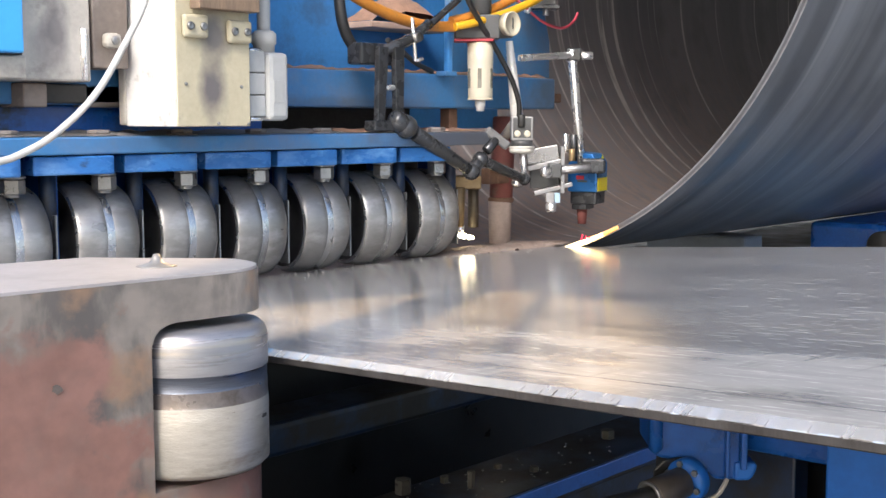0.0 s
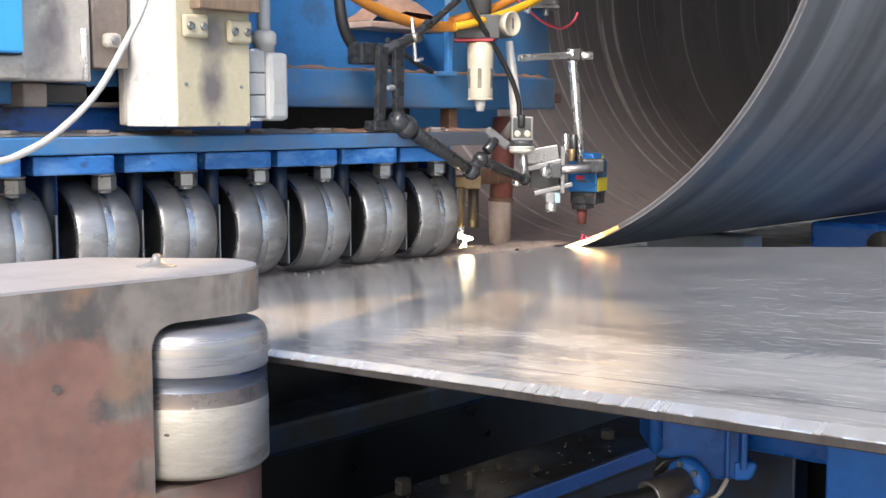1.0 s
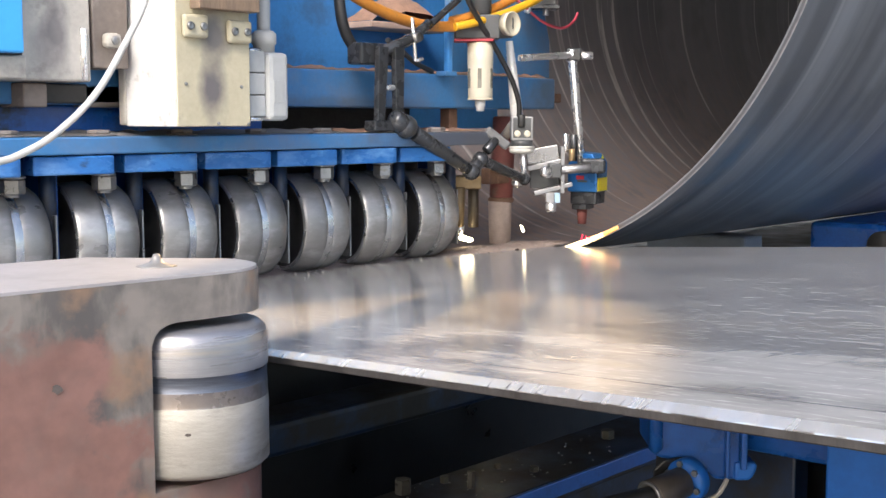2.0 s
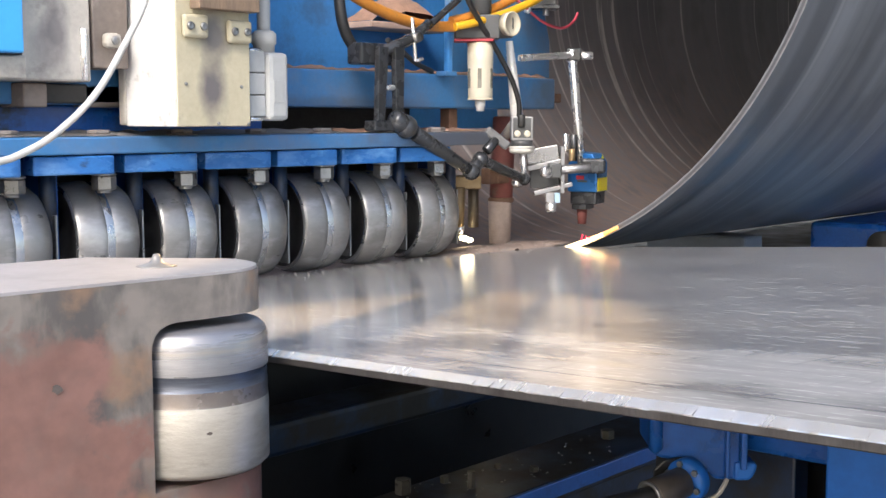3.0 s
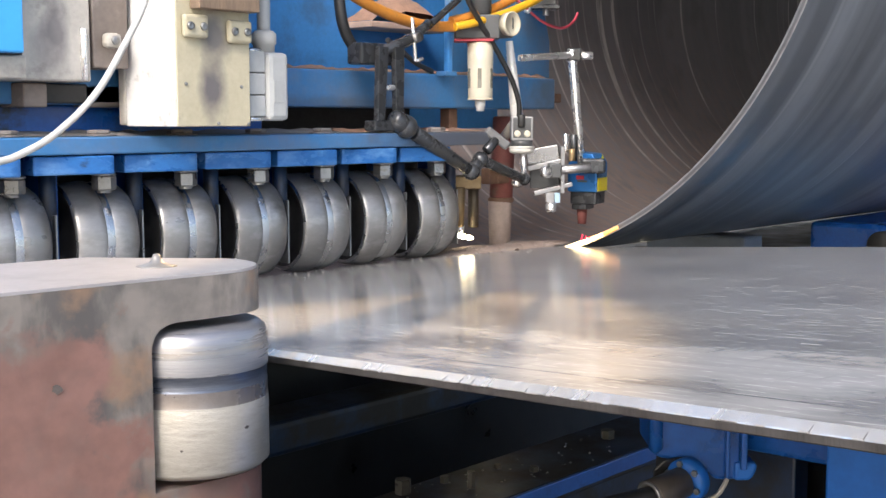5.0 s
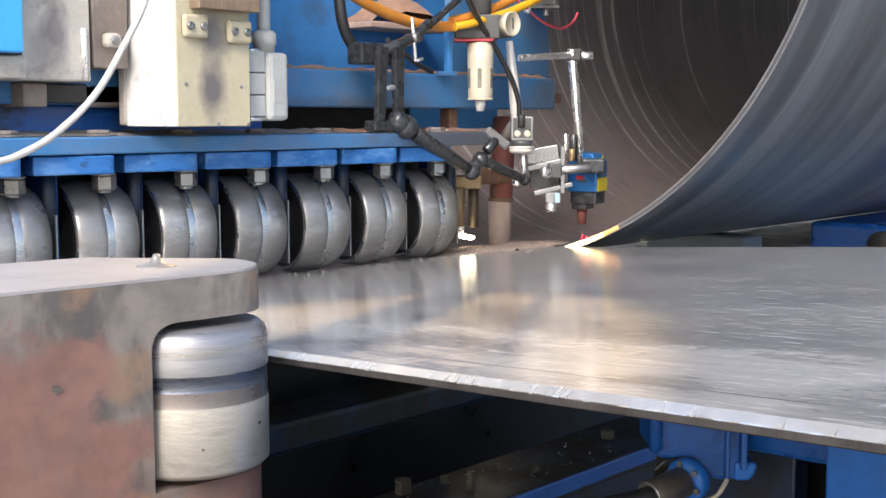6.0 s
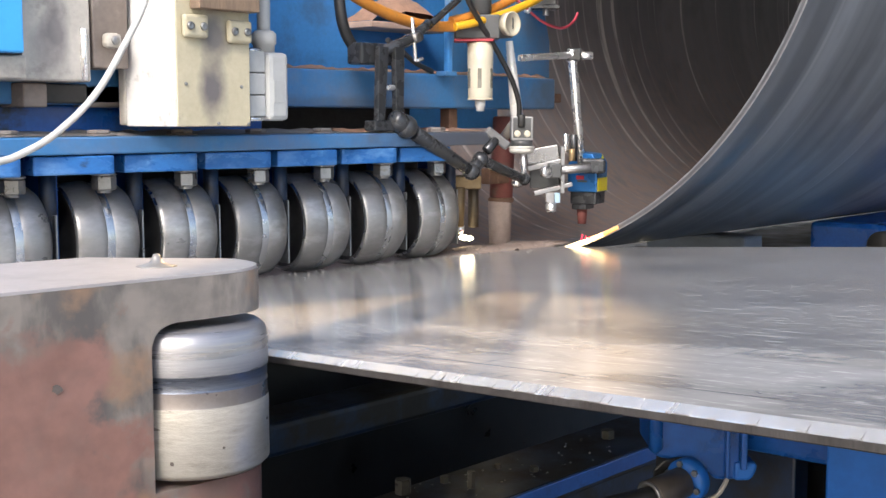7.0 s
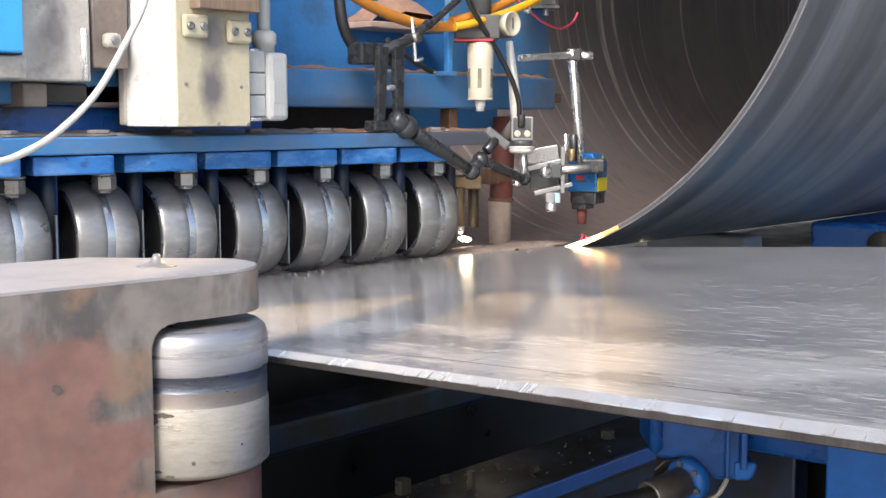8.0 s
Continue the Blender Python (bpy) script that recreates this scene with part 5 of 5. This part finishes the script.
    part("rail", box(B(), -0.60, -0.53, -1.372, -1.10, 0.918, 0.972, 0.008), BLUE_DEEP, fr)
    # back panel takes the darkened blue in place of the strip's shade
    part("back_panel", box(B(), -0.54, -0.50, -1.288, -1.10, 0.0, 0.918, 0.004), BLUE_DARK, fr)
    # black sheet put behind the slot, where there is only shade
    part("inner_plate", box(B(), -0.40, -0.39, -1.75, -1.0, 0.0, 0.96), BLACK_SHADE, fr, "black plate added in the slot to stand for shade")
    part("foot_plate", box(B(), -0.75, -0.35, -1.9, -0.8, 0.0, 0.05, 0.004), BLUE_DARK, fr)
    bd = thing("bed_beam", "oily dark blue bed beam of the mill, darkened for shade", "beam", None, "bed beams")
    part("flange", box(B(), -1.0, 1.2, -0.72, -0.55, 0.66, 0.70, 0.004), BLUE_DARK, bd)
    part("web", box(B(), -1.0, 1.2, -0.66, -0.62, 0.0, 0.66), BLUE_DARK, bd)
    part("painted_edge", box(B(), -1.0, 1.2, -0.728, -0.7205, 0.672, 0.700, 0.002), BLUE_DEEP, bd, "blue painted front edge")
    for x, y, r, h in ((-0.505, -0.575, 0.0145, 0.026), (-0.405, -0.640, 0.007, 0.030), (-0.412, -0.585, 0.008, 0.012), (-0.285, -0.600, 0.007, 0.008), (-0.255, -0.660, 0.009, 0.010), (0.02, -0.63, 0.014, 0.018), (0.19, -0.63, 0.014, 0.018)):
        nut = thing("bed_bolt", "oily steel bolt head on the bed beam", "bolt", pose(x, y, 0.70, 0, 0, 700 * x), "bolts on the bed")
        part("head", hexagon(B(), (0, 0, 0), (0, 0, h), r), OILY_NUT, nut)
    bm = B()
    for k in range(60):
        s, x, y = random.uniform(0.0008, 0.0024), random.uniform(-0.55, 0.25), random.uniform(-0.715, -0.56)
        bmesh.ops.create_icosphere(bm, subdivisions=1, radius=s, matrix=Matrix.Translation((x, y, 0.70 + 0.3 * s)) @ Matrix.Diagonal((1.3, 1, 0.6, 1)))
    solid("bed_chips", bm, NUT_STEEL, "bright metal chips strewn on the oily bed", "chips", kind="stuff")
    b2 = thing("bed_beam", "oily dark blue cross beam, its shade put into the paint", "beam", None, "bed beams")
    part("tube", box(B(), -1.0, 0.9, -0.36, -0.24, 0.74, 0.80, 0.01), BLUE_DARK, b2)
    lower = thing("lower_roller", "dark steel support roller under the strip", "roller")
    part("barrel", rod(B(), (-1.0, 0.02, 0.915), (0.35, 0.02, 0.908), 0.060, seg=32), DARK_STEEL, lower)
    # cradle is coloured black for the shade beneath the strip
    part("cradle", box(B(), -1.2, 1.6, -0.05, 0.16, 0.0, 0.86, 0.004), BLACK_SHADE, lower)


def build_outlet():
    ob = thing("pipe_support", "blue roller stand under the finished pipe", "pipe stand")
    part("bar", box(B(), 1.62, 1.75, -0.07, 0.30, 0.86, 0.945, 0.01), SHEET_BLUE, ob, "pale blue-grey bar")
    part("base", box(B(), 1.6, 3.2, -0.07, 0.5, 0.0, 0.86, 0.01), BLUE_DARK, ob)
    st = thing("pipe_stand", "blue steel stand with dark rollers beyond the strip", "pipe stand")
    part("head", box(B(), 1.90, 2.6, -0.75, -0.16, 0.86, 0.985, 0.015), BLUE_DEEP, st)
    part("wheel", rod(B(), (1.78, -0.45, 0.93), (1.90, -0.45, 0.93), 0.045, seg=28), DARK_STEEL, st)
    part("post", box(B(), 2.1, 2.5, -0.7, -0.2, 0.0, 0.86, 0.01), BLUE, st)
    hs = thing("cable_tray", "dark cable tray far behind the strip", "cable tray")
    part("tray", box(B(), 3.4, 9.0, -1.4, -1.0, 0.9, 1.02, 0.01), BLUE_DARK, hs)
    part("leg", box(B(), 4.0, 4.1, -1.3, -1.1, 0.0, 0.9), BLUE_DARK, hs)


DUSTY_NUT = material("dusty_bolt_steel", (0.22, 0.20, 0.19), (0.13, 0.115, 0.11), 0.65, 0.2, 30)
FLUX = material("welding_flux", (0.30, 0.23, 0.20), (0.20, 0.15, 0.13), 0.9, 0, 40, bump=0.8, grime=(0.24, 0.225, 0.22), amount=0.45, grime_scale=20, fine=220)
FLUX_COAT = material("flux_dusted_steel", (0.36, 0.285, 0.25), (0.24, 0.18, 0.155), 0.8, 0, 18, grime=(0.30, 0.27, 0.26), amount=0.4, grime_scale=14, bump=0.3)
PALE_BLUE = material("pale_blue_shim", (0.34, 0.47, 0.60), (0.28, 0.40, 0.52), 0.4, 0.1, 12, bump=0.04)
CRUMB = material("scale_crumb", (0.27, 0.26, 0.25), (0.12, 0.115, 0.11), 0.7, 0.1, 60)
PALE_DUST = material("pale_pink_dust", (0.46, 0.33, 0.27), (0.33, 0.23, 0.18), 0.9, 0, 20)
OILY_NUT = material("oily_bolt_steel", (0.10, 0.09, 0.07), (0.05, 0.045, 0.04), 0.4, 0.5, 30)
STAIN = material("brown_stained_steel", (0.24, 0.20, 0.175), (0.14, 0.115, 0.10), 0.55, 0.2, 7, grime=(0.34, 0.31, 0.28), amount=0.35, grime_scale=8)
TIMBER = material("scorched_timber", (0.27, 0.19, 0.13), (0.12, 0.085, 0.06), 0.75, 0, 9, (6, 6, 1), 0.3)
SLOT = material("clear_dark_slot", (0.22, 0.21, 0.18), (0.10, 0.10, 0.09), 0.15, 0, 30, bump=0)
DARK_GREY = material("dark_grey_die_cast", (0.075, 0.078, 0.082), (0.05, 0.052, 0.055), 0.45, 0.1, 16, bump=0.08)
GREY_KNOB = material("grey_plastic_knob", (0.12, 0.12, 0.125), (0.09, 0.09, 0.094), 0.45, 0, 16, bump=0.05)
RED_BROWN = material("dull_red_oxide_paint", (0.22, 0.065, 0.055), (0.13, 0.045, 0.04), 0.6, 0, 14, grime=(0.15, 0.10, 0.08), amount=0.4, grime_scale=18)
DARK_BRASS = material("blackened_brass", (0.14, 0.11, 0.075), (0.08, 0.065, 0.05), 0.5, 0.5, 18)
SHEET_BLUE = material("pale_blue_grey_paint", (0.14, 0.17, 0.22), (0.10, 0.12, 0.16), 0.5, 0, 4)


CREAM_BURNT = scorched("scorched_cream_enamel", CREAM, [(-0.610, 1.376, 0.036, 0.066, 0.9), (-0.604, 1.47, 0.042, 0.060, 0.8)])
SMOKED = scorched("smoked_sheet_metal", SHEET_GREY, [(-0.84, 1.47, 0.03, 0.09, 0.7), (-0.865, 1.44, 0.03, 0.05, 0.5)])

build_upper_frame()
build_top_bolts()
build_left_cabinet()
build_drive_box()
build_hoses()
build_air_filter()
build_valve()
build_arm()
build_camera_head()
build_sensor_bracket()
build_laser()
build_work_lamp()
build_torch()
build_glow()
build_flux_heap()
build_crumbs()
arc, flames, sparks = build_arc()
build_under()
build_outlet()


def motions():
    times = [0.0, 2.0, 4.0, 6.0, 8.0]
    walk(strip, [(t, STRIP @ Matrix.Translation((SPEED * t, 0, 0))) for t in times])
    walk(pipe, [(t, PIPE @ Matrix.Translation((PIPE_LEAD * SPEED * 0.984 * t, 0, 0)) @ Matrix.Rotation(SPEED * 0.984 * t / PIPE_R, 4, "X")) for t in times])
    for ob in rollers:
        m = ob.matrix_basis.copy()
        walk(ob, [(t, m @ Matrix.Rotation(SPEED * t / ROLL_R, 4, "X")) for t in times])
    m = guide_roller.matrix_basis.copy()
    walk(guide_roller, [(t, m @ Matrix.Rotation(SPEED * t / GUIDE_R, 4, "Z")) for t in times])

    # fire at the arc: how far each leap lifts the tongues
    leaps = [(0.0, 0.28), (0.1, 0.15), (0.2, 0.0), (0.3, 0.5), (0.4, 0.3), (0.5, 1.0), (0.6, 0.2), (0.8, 0.15), (0.9, 0.36), (1.0, 0.45), (1.2, 0.28), (1.3, 0.8), (1.4, 0.35), (1.5, 0.45), (1.6, 0.5), (1.7, 1.0),
             (1.85, 0.3), (2.3, 0.3), (2.8, 0.15), (3.2, 0.1), (3.4, 0.28), (3.6, 0.15), (4.0, 0.2), (4.1, 0.85), (4.2, 1.0), (4.3, 0.45), (4.4, 0.5), (4.5, 0.45), (4.6, 0.2), (4.7, 0.8), (4.9, 0.2), (5.3, 0.35), (5.6, 0.15),
             (5.8, 0.2), (6.2, 0.2), (6.4, 0.05), (7.0, 0.0), (7.1, 0.3), (7.2, 0.35), (7.3, 0.2), (7.4, 0.55), (7.5, 0.45), (7.6, 0.35), (7.7, 0.5), (7.8, 0.8), (7.9, 1.0), (8.0, 0.3)]
    for k, (ob, h) in enumerate(flames):
        m = ob.matrix_basis.copy()
        late = 0.25 + 0.50 * abs(k - 3) / 3
        walk(ob, [(t, Matrix.Translation((0, 0, max(0.0, v - late) / (1 - late) * (h + 0.045 + 0.012 * (k % 3)))) @ m @ Matrix.Rotation(0.6 * math.sin(7 * t + k), 4, "Z")) for t, v in leaps])
    m = arc.matrix_basis.copy()
    walk(arc, [(0.25 * k, m @ pose(0.003 * math.sin(9 * k), 0.0, 0.003 * math.cos(5 * k), 0, 0, 40 * math.sin(3 * k))) for k in range(33)])
    # sparks thrown from the arc that drop on to the strip
    throws = [(7.65, 0.4, 0.16, (0.575, 0.04, 0.995)), (0.45, 0.42, 0.62, (0.80, 0.02, 0.98)), (1.62, 0.4, 0.22, (0.60, 0.03, 0.99))]
    walk(sparks[0], [(0.0, pose(0.38, 0.04, 0.93)), (4.10, pose(0.38, 0.04, 0.93)), (4.15, pose(0.38, 0.04, 1.02)), (4.22, pose(0.60, 0.04, 1.25, 0, 40, 0)), (4.30, pose(0.80, 0.04, 1.37, 0, 70, 0)),
                     (4.4, pose(0.955, 0.04, 1.345, 0, 110, 0)), (4.5, pose(1.099, 0.04, 1.177, 0, 140, 0)), (4.58, pose(1.19, 0.05, 1.0, 0, 150, 0)),
                     (4.7, pose(1.25, 0.06, 0.90, 0, 150, 0)), (8.0, pose(1.25, 0.06, 0.90, 0, 150, 0))])
    for ob, (t0, span, rise, end) in zip(sparks[1:], throws):
        a, b = Vector((0.38, 0.04, 1.02)), Vector(end)
        rest = pose(0.38, 0.04, 0.93)
        rows = [(0.0, rest), (t0 - 0.05, rest), (t0, pose(*a))]
        for k in range(1, 7):
            s = k / 6
            p = a.lerp(b, s) + Vector((0, 0, rise * 4 * s * (1 - s) * 0.5))
            rows.append((t0 + s * span, pose(*p, 0, 40 - 80 * s, 0)))
        if rows[-1][0] < 8.0:
            rows += [(rows[-1][0] + 0.05, rest), (8.0, rest)]
        walk(ob, rows)


motions()
